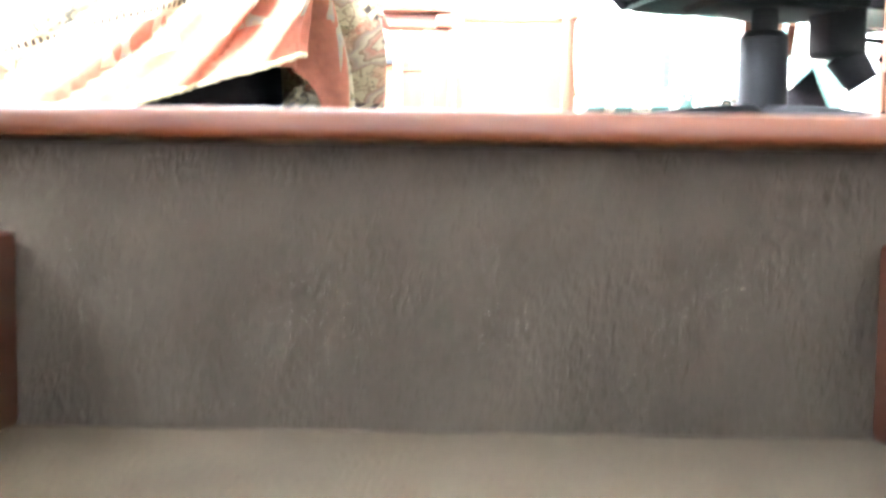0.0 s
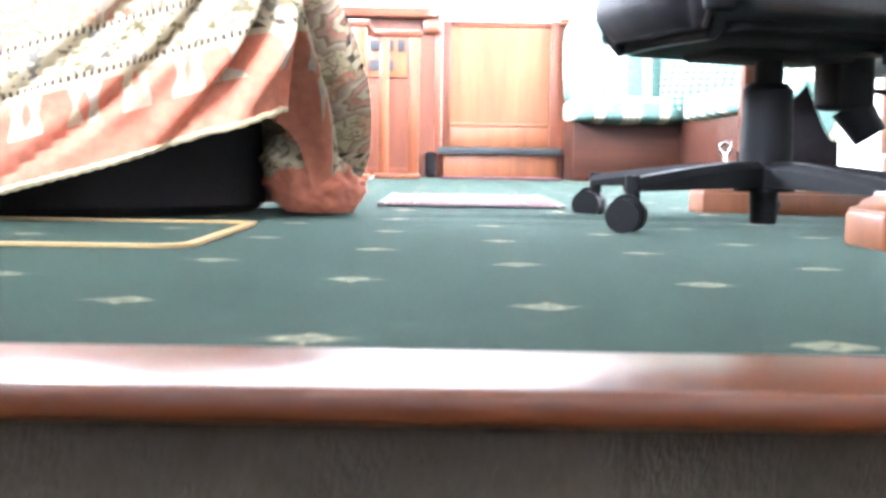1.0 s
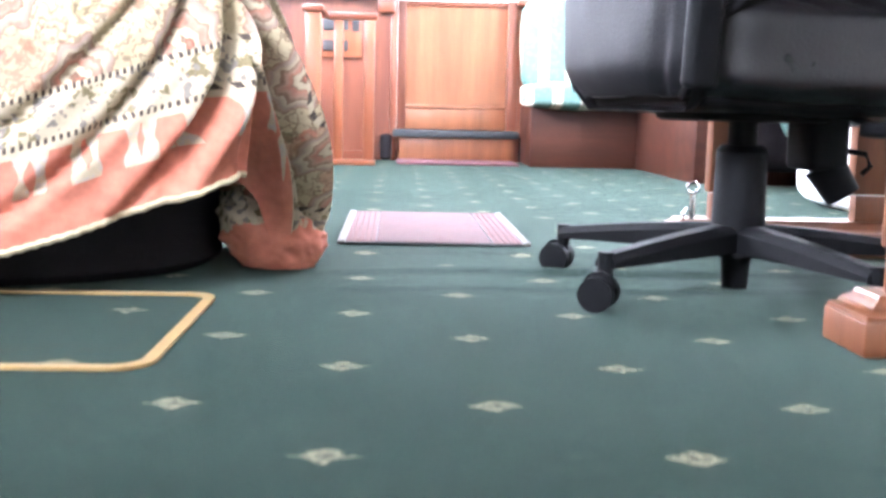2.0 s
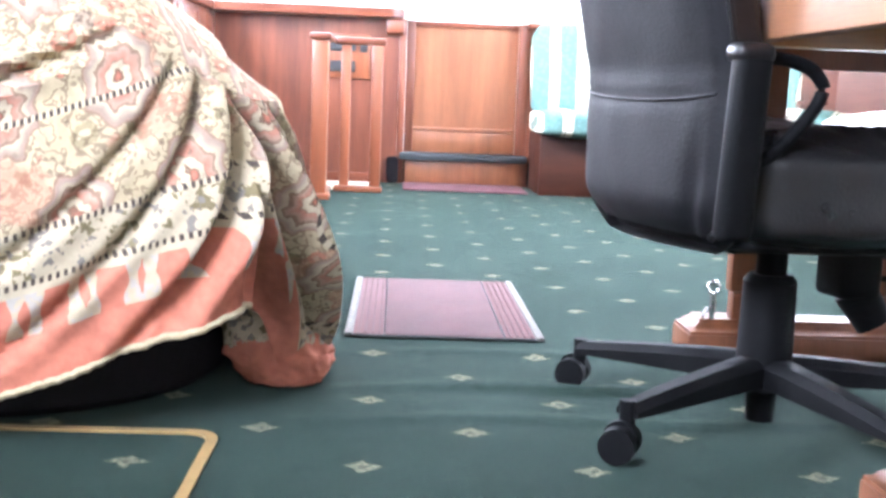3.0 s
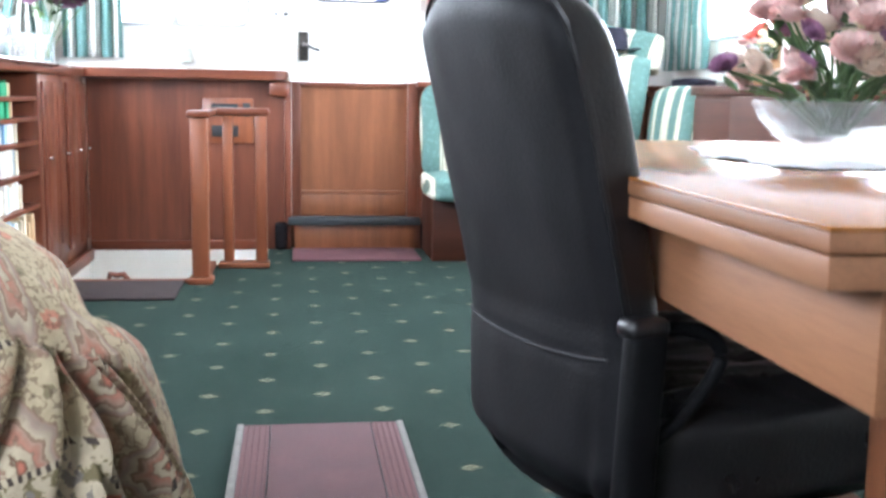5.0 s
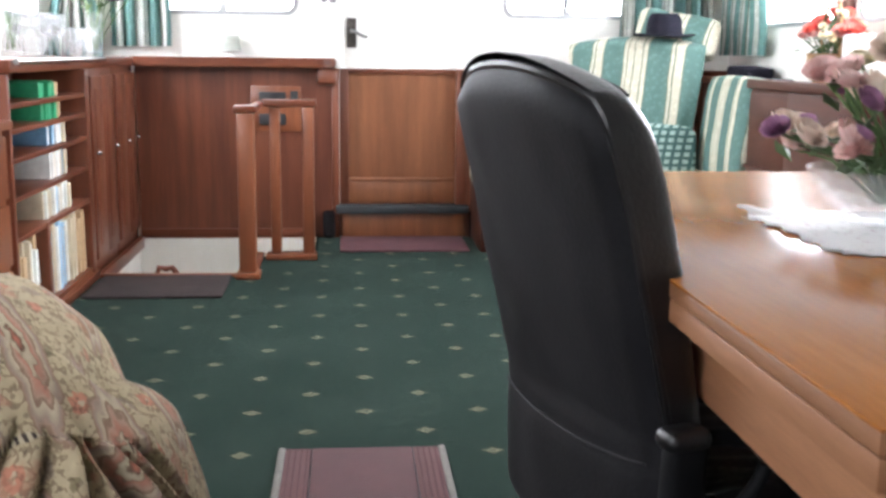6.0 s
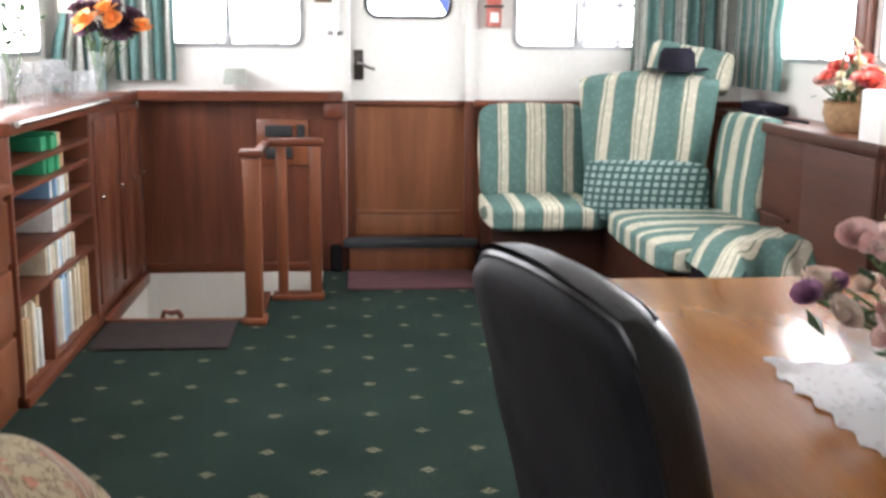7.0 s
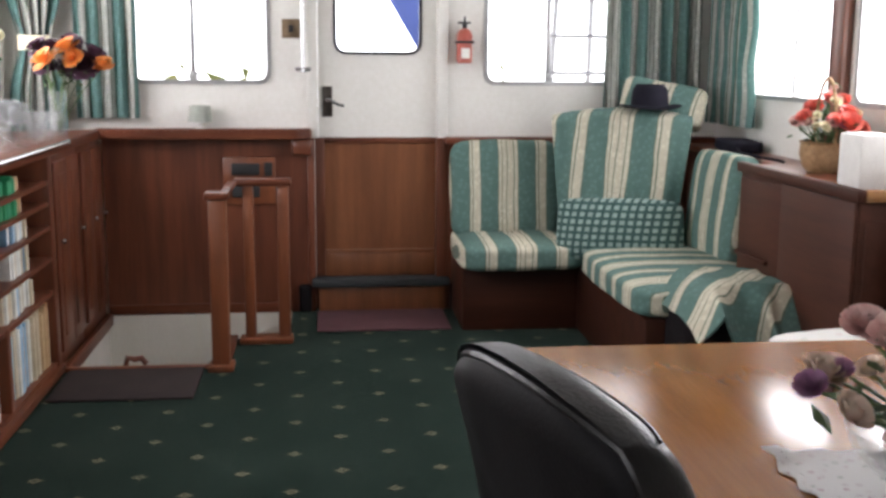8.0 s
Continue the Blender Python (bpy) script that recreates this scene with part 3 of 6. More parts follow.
def pierced(axis, at0, at1, u0, u1, z0, z1, holes):
    """A wall across the given axis, with rectangular holes (u0, u1, z0, z1) right through it."""
    bm = bmesh.new()
    us = sorted({u0, u1, *[h[0] for h in holes], *[h[1] for h in holes]})
    zs = sorted({z0, z1, *[h[2] for h in holes], *[h[3] for h in holes]})
    for a, b in zip(us, us[1:]):
        for c, d in zip(zs, zs[1:]):
            if any(h[0] <= (a + b) / 2 <= h[1] and h[2] <= (c + d) / 2 <= h[3] for h in holes):
                continue
            if axis == "y":
                box(bm, a, b, at0, at1, c, d)
            else:
                box(bm, at0, at1, a, b, c, d)
    bmesh.ops.remove_doubles(bm, verts=bm.verts, dist=0.0005)
    return bm


def rounded(u0, u1, z0, z1, r, n=6):
    pts = []
    for cu, cz, a0 in ((u1 - r, z1 - r, 0), (u0 + r, z1 - r, 90), (u0 + r, z0 + r, 180), (u1 - r, z0 + r, 270)):
        for k in range(n + 1):
            a = radians(a0 + 90 * k / n)
            pts.append((cu + r * math.cos(a), cz + r * math.sin(a)))
    return pts


def ring(bm, outer, inner, axis, d0, d1):
    """A closed frame between two outlines of as many points, from depth d0 to d1 along the axis."""
    def put(p, d):
        return bm.verts.new((p[0], d, p[1]) if axis == "y" else (d, p[0], p[1]))
    n = len(outer)
    a, b, c, d = ([put(p, w) for p in q] for q, w in ((outer, d0), (inner, d0), (inner, d1), (outer, d1)))
    for k in range(n):
        j = (k + 1) % n
        for s, t in ((a, b), (b, c), (c, d), (d, a)):
            bm.faces.new((s[k], s[j], t[j], t[k]))
    bmesh.ops.recalc_face_normals(bm, faces=bm.faces)


# ---- structure ----
YB = 6.43
XL, XR = -1.50, 2.10
FLOOR_BACK = 0.66
WELL_X0, WELL_X1, WELL_X2, WELL_Y0, WELL_Y1, WELL_Y2 = -1.10, -0.47, -0.16, 5.40, 5.86, 6.41


def ridge(x, y):
    """Slack creases of the carpet across the walkway."""
    z = 0.0
    for y0, h, w in ((2.16, 0.012, 0.020), (1.98, 0.006, 0.018), (2.42, 0.005, 0.02)):
        yy = y0 + 0.02 * math.sin(3 * x) + 0.015 * math.sin(9 * x + 1)
        fade = max(0.0, 1 - ((x - 0.3) / 0.55) ** 2)
        z += h * fade * math.exp(-((y - yy) / w) ** 2)
    return z


def build_floor():
    xs = sorted({XL, XR, WELL_X0, WELL_X1, WELL_X2, *[round(-1.48 + 0.06 * k, 3) for k in range(60)]})
    ys = sorted({FLOOR_BACK, YB + 0.1, WELL_Y0, WELL_Y1, WELL_Y2, *[round(0.68 + 0.02 * k, 3) for k in range(100)], *[round(2.7 + 0.1 * k, 3) for k in range(38)]})
    bm = bmesh.new()
    vs = {}
    for a, b in zip(xs, xs[1:]):
        for c, d in zip(ys, ys[1:]):
            mx, my = (a + b) / 2, (c + d) / 2
            if WELL_X0 < mx < WELL_X1 and WELL_Y0 < my < WELL_Y2 or WELL_X0 < mx < WELL_X2 and WELL_Y1 < my < WELL_Y2:
                continue
            q = []
            for p in ((a, c), (b, c), (b, d), (a, d)):
                if p not in vs:
                    vs[p] = bm.verts.new((*p, ridge(*p)))
                q.append(vs[p])
            bm.faces.new(q).smooth = True
    structure("floor", bm, CARPET, "dark green carpet with rows of small beige lozenges")
    # deck under the carpet at the stair head
    for name, x0, x1 in (("floor_deck_port", XL, -0.605), ("floor_deck_starboard", 0.605, XR)):
        structure(name, bm_box(x0, x1, -0.6, 0.574, -0.05, -0.002), CARPET, "green carpet beside the stair well")


build_floor()


def build_stair():
    bm = bmesh.new()
    box(bm, XL, XR, 0.580, FLOOR_BACK + 0.015, 0.002, 0.018, 0.0045, seg=3)
    structure("stair_nosing", bm, NOSING, "varnished wooden nosing at the head of the stair")
    bm = bmesh.new()
    box(bm, -0.60, 0.60, 0.598, 0.64, -0.146, 0.0015)
    structure("stair_riser_1", bm, RISER, "worn grey carpeted stair riser")
    for k in range(5):
        z, y1 = -0.146 - 0.18 * k, 0.605 - 0.25 * k
        structure("stair_tread_%d" % (k + 1), bm_box(-0.60, 0.60, y1 - 0.27, y1 + 0.02, z - 0.03, z, 0.008), TREAD, "tan carpeted stair tread")
        structure("stair_riser_%d" % (k + 2), bm_box(-0.60, 0.60, y1 - 0.25, y1 - 0.23, z - 0.18, z - 0.031), RISER, "worn grey carpeted stair riser")
    for name, x in (("stair_string_port", -0.266), ("stair_string_starboard", 0.200)):
        bm = bm_box(x, x + 0.03, 0.12, 0.597, -0.145, -0.045, 0.004)
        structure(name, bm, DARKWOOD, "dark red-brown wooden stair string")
    bm = bmesh.new()
    box(bm, -0.66, -0.605, -1.1, 0.57, -1.3, -0.06)
    structure("stair_wall_port", bm, MAHOGANY, "dark wooden side wall of the stair well")
    structure("stair_wall_starboard", bm_box(0.605, 0.66, -1.1, 0.57, -1.3, -0.06), MAHOGANY, "dark wooden side wall of the stair well")
    structure("stair_wall_aft", bm_box(-0.66, 0.66, -1.15, -1.1, -1.3, -0.06), MAHOGANY, "dark wooden back wall of the stair well")
    structure("stair_foot", bm_box(-0.66, 0.66, -1.1, 0.63, -1.35, -1.3), TREAD, "carpeted floor at the foot of the stair")


build_stair()

WIN_L, WIN_R = (-0.98, -0.26, 1.195, 1.80), (0.855, 1.575, 1.195, 1.80)
DOOR = (-0.012, 0.60)
DOORWIN = (0.078, 0.515, 1.345, 1.80)


def build_shell():
    # fore bulkhead with window and door openings
    bm = pierced("y", YB, YB + 0.12, XL - 0.1, XR + 0.1, 0.0, 2.05, [WIN_L, WIN_R, (DOOR[0] - 0.02, DOOR[1] + 0.02, 0.0, 1.98)])
    structure("wall_north", bm, WHITE, "white painted fore bulkhead with two windows and a door")
    # the first opening is unseen, added for the lamp that lights the throw
    left = [(-0.2, 1.2, 1.15, 1.80), (3.3, 4.9, 1.15, 1.80), (5.1, 6.12, 1.15, 1.80)]
    structure("wall_west", pierced("x", XL - 0.08, XL, -0.6, YB, 0.0, 2.05, left), WHITE, "white painted port side wall with windows")
    right = [(3.2, 4.90, 1.15, 1.80), (5.12, 6.02, 1.15, 1.80)]
    structure("wall_east", pierced("x", XR, XR + 0.08, -0.6, YB, 0.0, 2.05, right), WHITE, "white painted starboard side wall with windows")
    structure("wall_south", bm_box(XL - 0.08, XR + 0.08, -0.68, -0.6, 0.0, 2.05), WHITE, "white painted aft wall")
    structure("ceiling", bm_box(XL - 0.1, XR + 0.1, -0.7, YB + 0.12, 2.05, 2.12), CEIL, "white boarded ceiling")
    n = 0
    for axis, d0, d1, holes in (("y", YB, YB + 0.12, [WIN_L, WIN_R]), ("x", XL - 0.08, XL, left), ("x", XR, XR + 0.08, right)):
        for h in holes:
            n += 1
            w = thing("window_%d" % n, (0, 0, 0), "aluminium framed sliding window in a white wall", "window", "", "structure")
            rect, soft = rounded(h[0] - 0.004, h[1] + 0.004, h[2] - 0.004, h[3] + 0.004, 0.0005), rounded(h[0] + 0.004, h[1] - 0.004, h[2] + 0.004, h[3] - 0.004, 0.05)
            bm = bmesh.new()
            ring(bm, rect, soft, axis, d0 + 0.002, d1 - 0.002)
            part("window_reveal", bm, WHITE, w)
            bm = bmesh.new()
            inner = -0.002 if axis == "y" or d0 > 0 else 0.002
            face = d0 if (axis == "y" or d0 > 0) else d1
            big = rounded(h[0] - 0.012, h[1] + 0.012, h[2] - 0.012, h[3] + 0.012, 0.058)
            slim = rounded(h[0] + 0.010, h[1] - 0.010, h[2] + 0.010, h[3] - 0.010, 0.045)
            ring(bm, big, slim, axis, face + 4 * inner, face + inner)
            part("window_frame", bm, ALU, w, "grey aluminium window frame")
            mid = (d0 + d1) / 2
            u = h[0] + 0.47 * (h[1] - h[0])
            bm = bmesh.new()
            if axis == "y":
                box(bm, u - 0.011, u + 0.011, mid - 0.02, mid + 0.01, h[2], h[3], 0.003)
                box(bm, u - 0.020, u + 0.024, mid - 0.034, mid - 0.02, h[2] + 0.01, h[2] + 0.05, 0.004)
            else:
                box(bm, mid - 0.015, mid + 0.015, u - 0.011, u + 0.011, h[2], h[3], 0.003)
            part("glazing_bar", bm, ALU, w)
            bm = bmesh.new()
            if axis == "y":
                box(bm, h[0] + 0.002, h[1] - 0.002, mid + 0.012, mid + 0.016, h[2] + 0.002, h[3] - 0.002)
            else:
                box(bm, mid + 0.016, mid + 0.020, h[0] + 0.002, h[1] - 0.002, h[2] + 0.002, h[3] - 0.002)
            if axis == "y":
                part("pane", bm, PANE, w).visible_shadow = False
            else:
                bm.free()


build_shell()


def build_door():
    d = thing("door_1", (0.29, 6.5, 0.9), "closed white door with a rounded window and lever handle", "door", "", "structure")
    y = YB + 0.035
    rect = rounded(DOORWIN[0] - 0.004, DOORWIN[1] + 0.004, DOORWIN[2] - 0.004, DOORWIN[3] + 0.004, 0.0005)
    bm = pierced("y", y, y + 0.045, DOOR[0], DOOR[1], 0.911, 1.975, [DOORWIN])
    part("door_leaf", bm, WHITE, d)
    bm = bmesh.new()
    ring(bm, rect, rounded(DOORWIN[0] + 0.003, DOORWIN[1] - 0.003, DOORWIN[2] + 0.003, DOORWIN[3] - 0.003, 0.06), "y", y + 0.002, y + 0.043)
    part("window_reveal", bm, WHITE, d)
    bm = bmesh.new()
    g = DOORWIN
    ring(bm, rounded(g[0] - 0.010, g[1] + 0.010, g[2] - 0.010, g[3] + 0.010, 0.068), rounded(g[0] + 0.006, g[1] - 0.006, g[2] + 0.006, g[3] - 0.006, 0.055), "y", y - 0.008, y - 0.001)
    part("window_gasket", bm, RUBBER, d, "black rubber window gasket")
    part("pane", bm_box(g[0] + 0.001, g[1] - 0.001, y + 0.02, y + 0.024, g[2] + 0.001, g[3] - 0.001), PANE, d).visible_shadow = False
    handle = part("lock_plate", bm_box(0.008, 0.060, y - 0.009, y - 0.001, 1.018, 1.175, 0.006), DARK_BRONZE, d, "darkened metal lock plate")
    bm = bmesh.new()
    rod(bm, (0.034, y - 0.008, 1.105), (0.034, y - 0.05, 1.105), 0.010)
    pipe(bm, [(0.030, y - 0.047, 1.112), (0.06, y - 0.050, 1.098), (0.09, y - 0.050, 1.082), (0.118, y - 0.046, 1.076)], 0.008)
    part("lever", bm, DARK_CHROME, handle)
    bm = bmesh.new()
    rod(bm, (0.034, y - 0.012, 1.055), (0.034, y - 0.007, 1.055), 0.006)
    part("keyhole", bm, RUBBER, handle)
    for name, a, b in (("trim_jamb_port", -0.068, -0.013), ("trim_jamb_starboard", 0.601, 0.656)):
        structure(name, bm_box(a, b, YB - 0.020, YB + 0.10, 0.911, 2.0, 0.006), WHITE, "white painted door jamb")


build_door()


def build_bulkhead_joinery():
    # panel below the door
    p = thing("door_panel", (0.29, 6.48, 0.2), "veneered wooden panel below the white door", "panel", "", "structure")
    part("board", bm_box(-0.035, 0.625, 6.485, 6.515, 0.0, 0.910), PANEL, p)
    for n, a in (("stile", (-0.035, 0.015)), ("stile", (0.60, 0.655))):
        part(n, bm_box(a[0], a[1], 6.462, 6.484, 0.18, 0.909, 0.003), MAHOGANY, p)
    for a, b in ((-0.072, -0.034), (0.598, 0.6565)):
        part("post", bm_box(a, b, YB - 0.024, YB + 0.031, 0.0, 0.910, 0.003), MAHOGANY, p)
    part("top_rail", bm_box(0.0155, 0.5995, 6.468, 6.484, 0.882, 0.909, 0.003), MAHOGANY_X, p)
    part("lower_rail", bm_box(0.0155, 0.5995, 6.462, 6.484, 0.18, 0.300, 0.003), PANEL, p)
    part("moulding", bm_box(0.0155, 0.5995, 6.455, 6.484, 0.3005, 0.318, 0.005), PANEL, p, "pale wooden moulding strip")
    s = thing("door_step", (0.30, 6.42, 0), "wooden step with a dark rubber tread below the door", "step", "", "structure")
    part("riser", bm_box(-0.020, 0.640, 6.375, 6.455, 0.0, 0.135, 0.004), PANEL, s)
    part("tread", bm_box(-0.055, 0.668, 6.345, 6.461, 0.1355, 0.178, 0.010), TREAD_DARK, s, "dark ribbed step tread")
    # black fillers stand in for the shade at both ends of the step
    for a, b in ((-0.125, -0.058), (0.671, 0.705)):
        part("side_shade", bm_box(a, b, 6.365, 6.409, 0.0, 0.150, 0.020, seg=3), UNDER, s, "black filler standing in for the shade beside the step")
    single("door_mat", bm_box(-0.030, 0.630, 5.95, 6.37, 0.001, 0.011, 0.004), MAT_PURPLE, (0.3, 6.15, 0), "flat purple-brown mat before the door step", "mat")
    # port lining and shelf
    l = thing("lining_port", (-0.6, 6.4, 0), "dark mahogany lining under the port window shelf", "panelling", "", "structure")
    part("board", bm_box(-1.10, -0.0725, 6.412, 6.4295, 0.0, 0.911), MAHOGANY, l)
    part("skirting", bm_box(-1.095, -0.165, 6.395, 6.4115, 0.0, 0.05, 0.004), MAHOGANY_X, l)
    bm = bmesh.new()
    out = [(-1.12, 6.43), (-1.12, 6.30), (-0.14, 6.30), (-0.080, 6.312), (-0.052, 6.345), (-0.046, 6.405), (-0.075, 6.43)]
    lo = [bm.verts.new((x, y, 0.912)) for x, y in out]
    hi = [bm.verts.new((x, y, 0.963)) for x, y in out]
    bm.faces.new(lo)
    bm.faces.new(hi[::-1])
    for k in range(len(out)):
        j = (k + 1) % len(out)
        bm.faces.new((lo[k], hi[k], hi[j], lo[j]))
    bmesh.ops.recalc_face_normals(bm, faces=bm.faces)
    bmesh.ops.bevel(bm, geom=[e for e in bm.edges], offset=0.008, segments=2, affect="EDGES")
    part("shelf", bm, MAHOGANY_X, l, "thick mahogany shelf with a rounded end")
    part("bracket", bm_box(-0.15, -0.045, 6.345, 6.4115, 0.825, 0.911, 0.02), MAHOGANY, l)
    f = thing("switch_panel", (-0.36, 6.40, 0.7), "small wooden switch panel with dark instruments", "switch panel")
    part("backboard", bm_box(-0.50, -0.235, 6.392, 6.4115, 0.575, 0.815, 0.004), RAILWOOD, f)
    for k in range(2):
        part("instrument", bm_box(-0.455, -0.315, 6.378, 6.3915, 0.725 - 0.115 * k, 0.785 - 0.115 * k, 0.004), RUBBER, f, "dark instrument face")
    part("socket", bm_box(-0.29, -0.25, 6.380, 6.3915, 0.72, 0.79, 0.004), RUBBER, f)
    # starboard lining behind the settee
    r = thing("lining_starboard", (1.3, 6.4, 0), "dark mahogany lining and ledge behind the settee", "panelling", "", "structure")
    part("board", bm_box(0.657, XR, 6.412, 6.4295, 0.0, 0.885), MAHOGANY, r)
    part("ledge", bm_box(0.640, XR, 6.335, 6.4295, 0.8855, 0.918, 0.008), MAHOGANY_X, r)
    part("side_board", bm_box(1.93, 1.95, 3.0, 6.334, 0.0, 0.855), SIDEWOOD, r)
    part("side_ledge", bm_box(1.90, XR - 0.001, 3.0, 6.334, 0.856, 0.888, 0.008), MAHOGANY_Y, r)


build_bulkhead_joinery()


def build_well():
    w = thing("hatch_well", (-0.6, 5.9, 0), "white lined stair hatch sunk in the carpeted floor", "hatch", "", "structure")
    z = -1.3
    part("wall_fore", bm_box(WELL_X0, WELL_X2, WELL_Y2 - 0.02, WELL_Y2 + 0.04, z, -0.002), WHITE_WELL, w)
    part("wall_port", bm_box(WELL_X0 - 0.04, WELL_X0, WELL_Y0, WELL_Y2 + 0.04, z, -0.002), WHITE_WELL, w)
    part("wall_aft", bm_box(WELL_X0, WELL_X1, WELL_Y0 - 0.04, WELL_Y0, z, -0.002), WHITE_WELL, w)
    part("wall_starboard", bm_box(WELL_X2, WELL_X2 + 0.04, WELL_Y1, WELL_Y2 + 0.04, z, -0.002), WHITE_WELL, w)
    part("wall_corner", bm_box(WELL_X1, WELL_X1 + 0.04, WELL_Y0, WELL_Y1, z, -0.002), WHITE_WELL, w)
    part("wall_corner", bm_box(WELL_X1, WELL_X2, WELL_Y1 - 0.04, WELL_Y1, z, -0.002), WHITE_WELL, w)
    part("well_floor", bm_box(WELL_X0, WELL_X2, WELL_Y0, WELL_Y2, z - 0.03, z), TREAD, w)
    part("edge_trim", bm_box(WELL_X0, WELL_X1 + 0.02, WELL_Y0 - 0.030, WELL_Y0 + 0.004, -0.03, 0.014, 0.005), RAILWOOD, w)
    part("edge_trim", bm_box(WELL_X0 - 0.004, WELL_X0 + 0.022, WELL_Y0 + 0.005, WELL_Y2 - 0.021, -0.05, 0.012, 0.004), MAHOGANY_Y, w)
    bm = bmesh.new()
    pipe(bm, [(-0.86, 5.52, -0.20), (-0.86, 5.50, -0.02), (-0.85, 5.50, 0.02), (-0.82, 5.50, 0.012), (-0.79, 5.50, 0.018), (-0.77, 5.50, -0.01)], 0.014)
    part("grab_handle", bm, MAHOGANY, w, "worn brown wooden grab handle")


build_well()


def build_railing():
    r = thing("stair_railing", (-0.40, 5.6, 0), "short varnished wooden railing round the stair hatch", "railing")
    def post(x, y, w, top, material=RAILWOOD):
        part("post", bm_box(x - w / 2, x + w / 2, y - w / 2, y + w / 2, 0.028, top, 0.007), material, r)

    post(-0.432, 5.36, 0.074, 0.734)
    part("cap", bm_box(-0.482, -0.382, 5.31, 5.41, 0.7345, 0.765, 0.008), MAHOGANY_X, r)
    post(-0.335, 5.80, 0.048, 0.737)
    post(-0.178, 5.80, 0.055, 0.737)
    part("top_rail", bm_box(-0.40, -0.138, 5.765, 5.835, 0.7375, 0.772, 0.010), MAHOGANY_X, r)
    part("side_rail", bm_box(-0.425, -0.385, 5.4105, 5.764, 0.738, 0.764, 0.008), MAHOGANY_Y, r)
    part("base_plate", bm_box(-0.385, -0.140, 5.745, 5.855, 0.001, 0.0275, 0.006), RAILWOOD, r)
    part("base_plate", bm_box(-0.485, -0.378, 5.30, 5.42, 0.001, 0.0275, 0.006), RAILWOOD, r)
    part("base_side", bm_box(-0.465, -0.40, 5.4205, 5.86, 0.001, 0.022, 0.006), MAHOGANY_Y, r)


build_railing()

# ---- port side: book case, cupboards, drawers ----


def knob(bm, x, y, z, s=1.0, d=1):
    rod(bm, (x, y, z), (x + d * 0.012 * s, y, z), 0.006 * s)
    rod(bm, (x + d * 0.012 * s, y, z), (x + d * 0.024 * s, y, z), 0.013 * s, 0.010 * s)


SHELVES = (0.055, 0.36, 0.50, 0.63, 0.73, 0.815)


def build_bookcase():
    b = thing("bookcase", (-1.25, 4.85, 0), "low open mahogany bookcase built in along the wall, part filled", "bookcase")
    y0, y1 = 4.275, 5.395
    part("side", bm_box(-1.40, -1.10, y0, y0 + 0.025, 0.0, 0.914, 0.002), MAHOGANY, b)
    part("side", bm_box(-1.40, -1.10, y1 - 0.06, y1, 0.0, 0.914, 0.002), MAHOGANY, b)
    part("divider", bm_box(-1.40, -1.102, 4.66, 4.70, 0.0555, 0.359, 0.002), MAHOGANY, b)
    part("back", bm_box(-1.42, -1.401, y0, y1, 0.0, 0.914), MAHOGANY, b)
    for z in SHELVES:
        part("shelf", bm_box(-1.40, -1.105, y0 + 0.0255, y1 - 0.0605, z - 0.018, z, 0.002), MAHOGANY_Y, b)
    part("plinth", bm_box(-1.40, -1.085, y0, y1, 0.0, 0.036, 0.003), MAHOGANY_Y, b)
    rnd = random.Random(4)
    rows = ((0, 4.72, 5.30, 0.23, 0.28), (0, 4.33, 4.62, 0.20, 0.27), (1, 4.72, 5.08, 0.09, 0.125), (2, 4.84, 5.05, 0.09, 0.115), (3, 4.83, 5.05, 0.07, 0.088), (4, 4.76, 5.03, 0.065, 0.075), (5, 4.76, 5.03, 0.05, 0.06))
    for row, a, e, h0, h1 in rows:
        y = a
        while y < e:
            w = rnd.uniform(0.014, 0.038)
            h = rnd.uniform(h0, h1)
            c = rnd.choice(BOOK_COLOURS[:3] + BOOK_COLOURS[4:5] + BOOK_COLOURS[6:7] + BOOK_COLOURS[:1] + BOOK_COLOURS[2:3] * 2) if row < 4 else BOOK_COLOURS[3 if y < a + 0.19 else 4]
            if row == 0 and a > 4.7 and y > 5.17:
                c = BOOK_COLOURS[4]
            depth = rnd.uniform(0.13, 0.19)
            z = SHELVES[row] + 0.001
            bm = bmesh.new()
            x1 = -1.118 - rnd.uniform(0, 0.02)
            box(bm, x1 - depth, x1, y, y + w - 0.001, z, z + h, 0.0025)
            single("book", bm, c, (x1 - depth / 2, y + w / 2, z), "bound book standing upright on a mahogany shelf", "book", "books in the bookcase")
            y += w


build_bookcase()


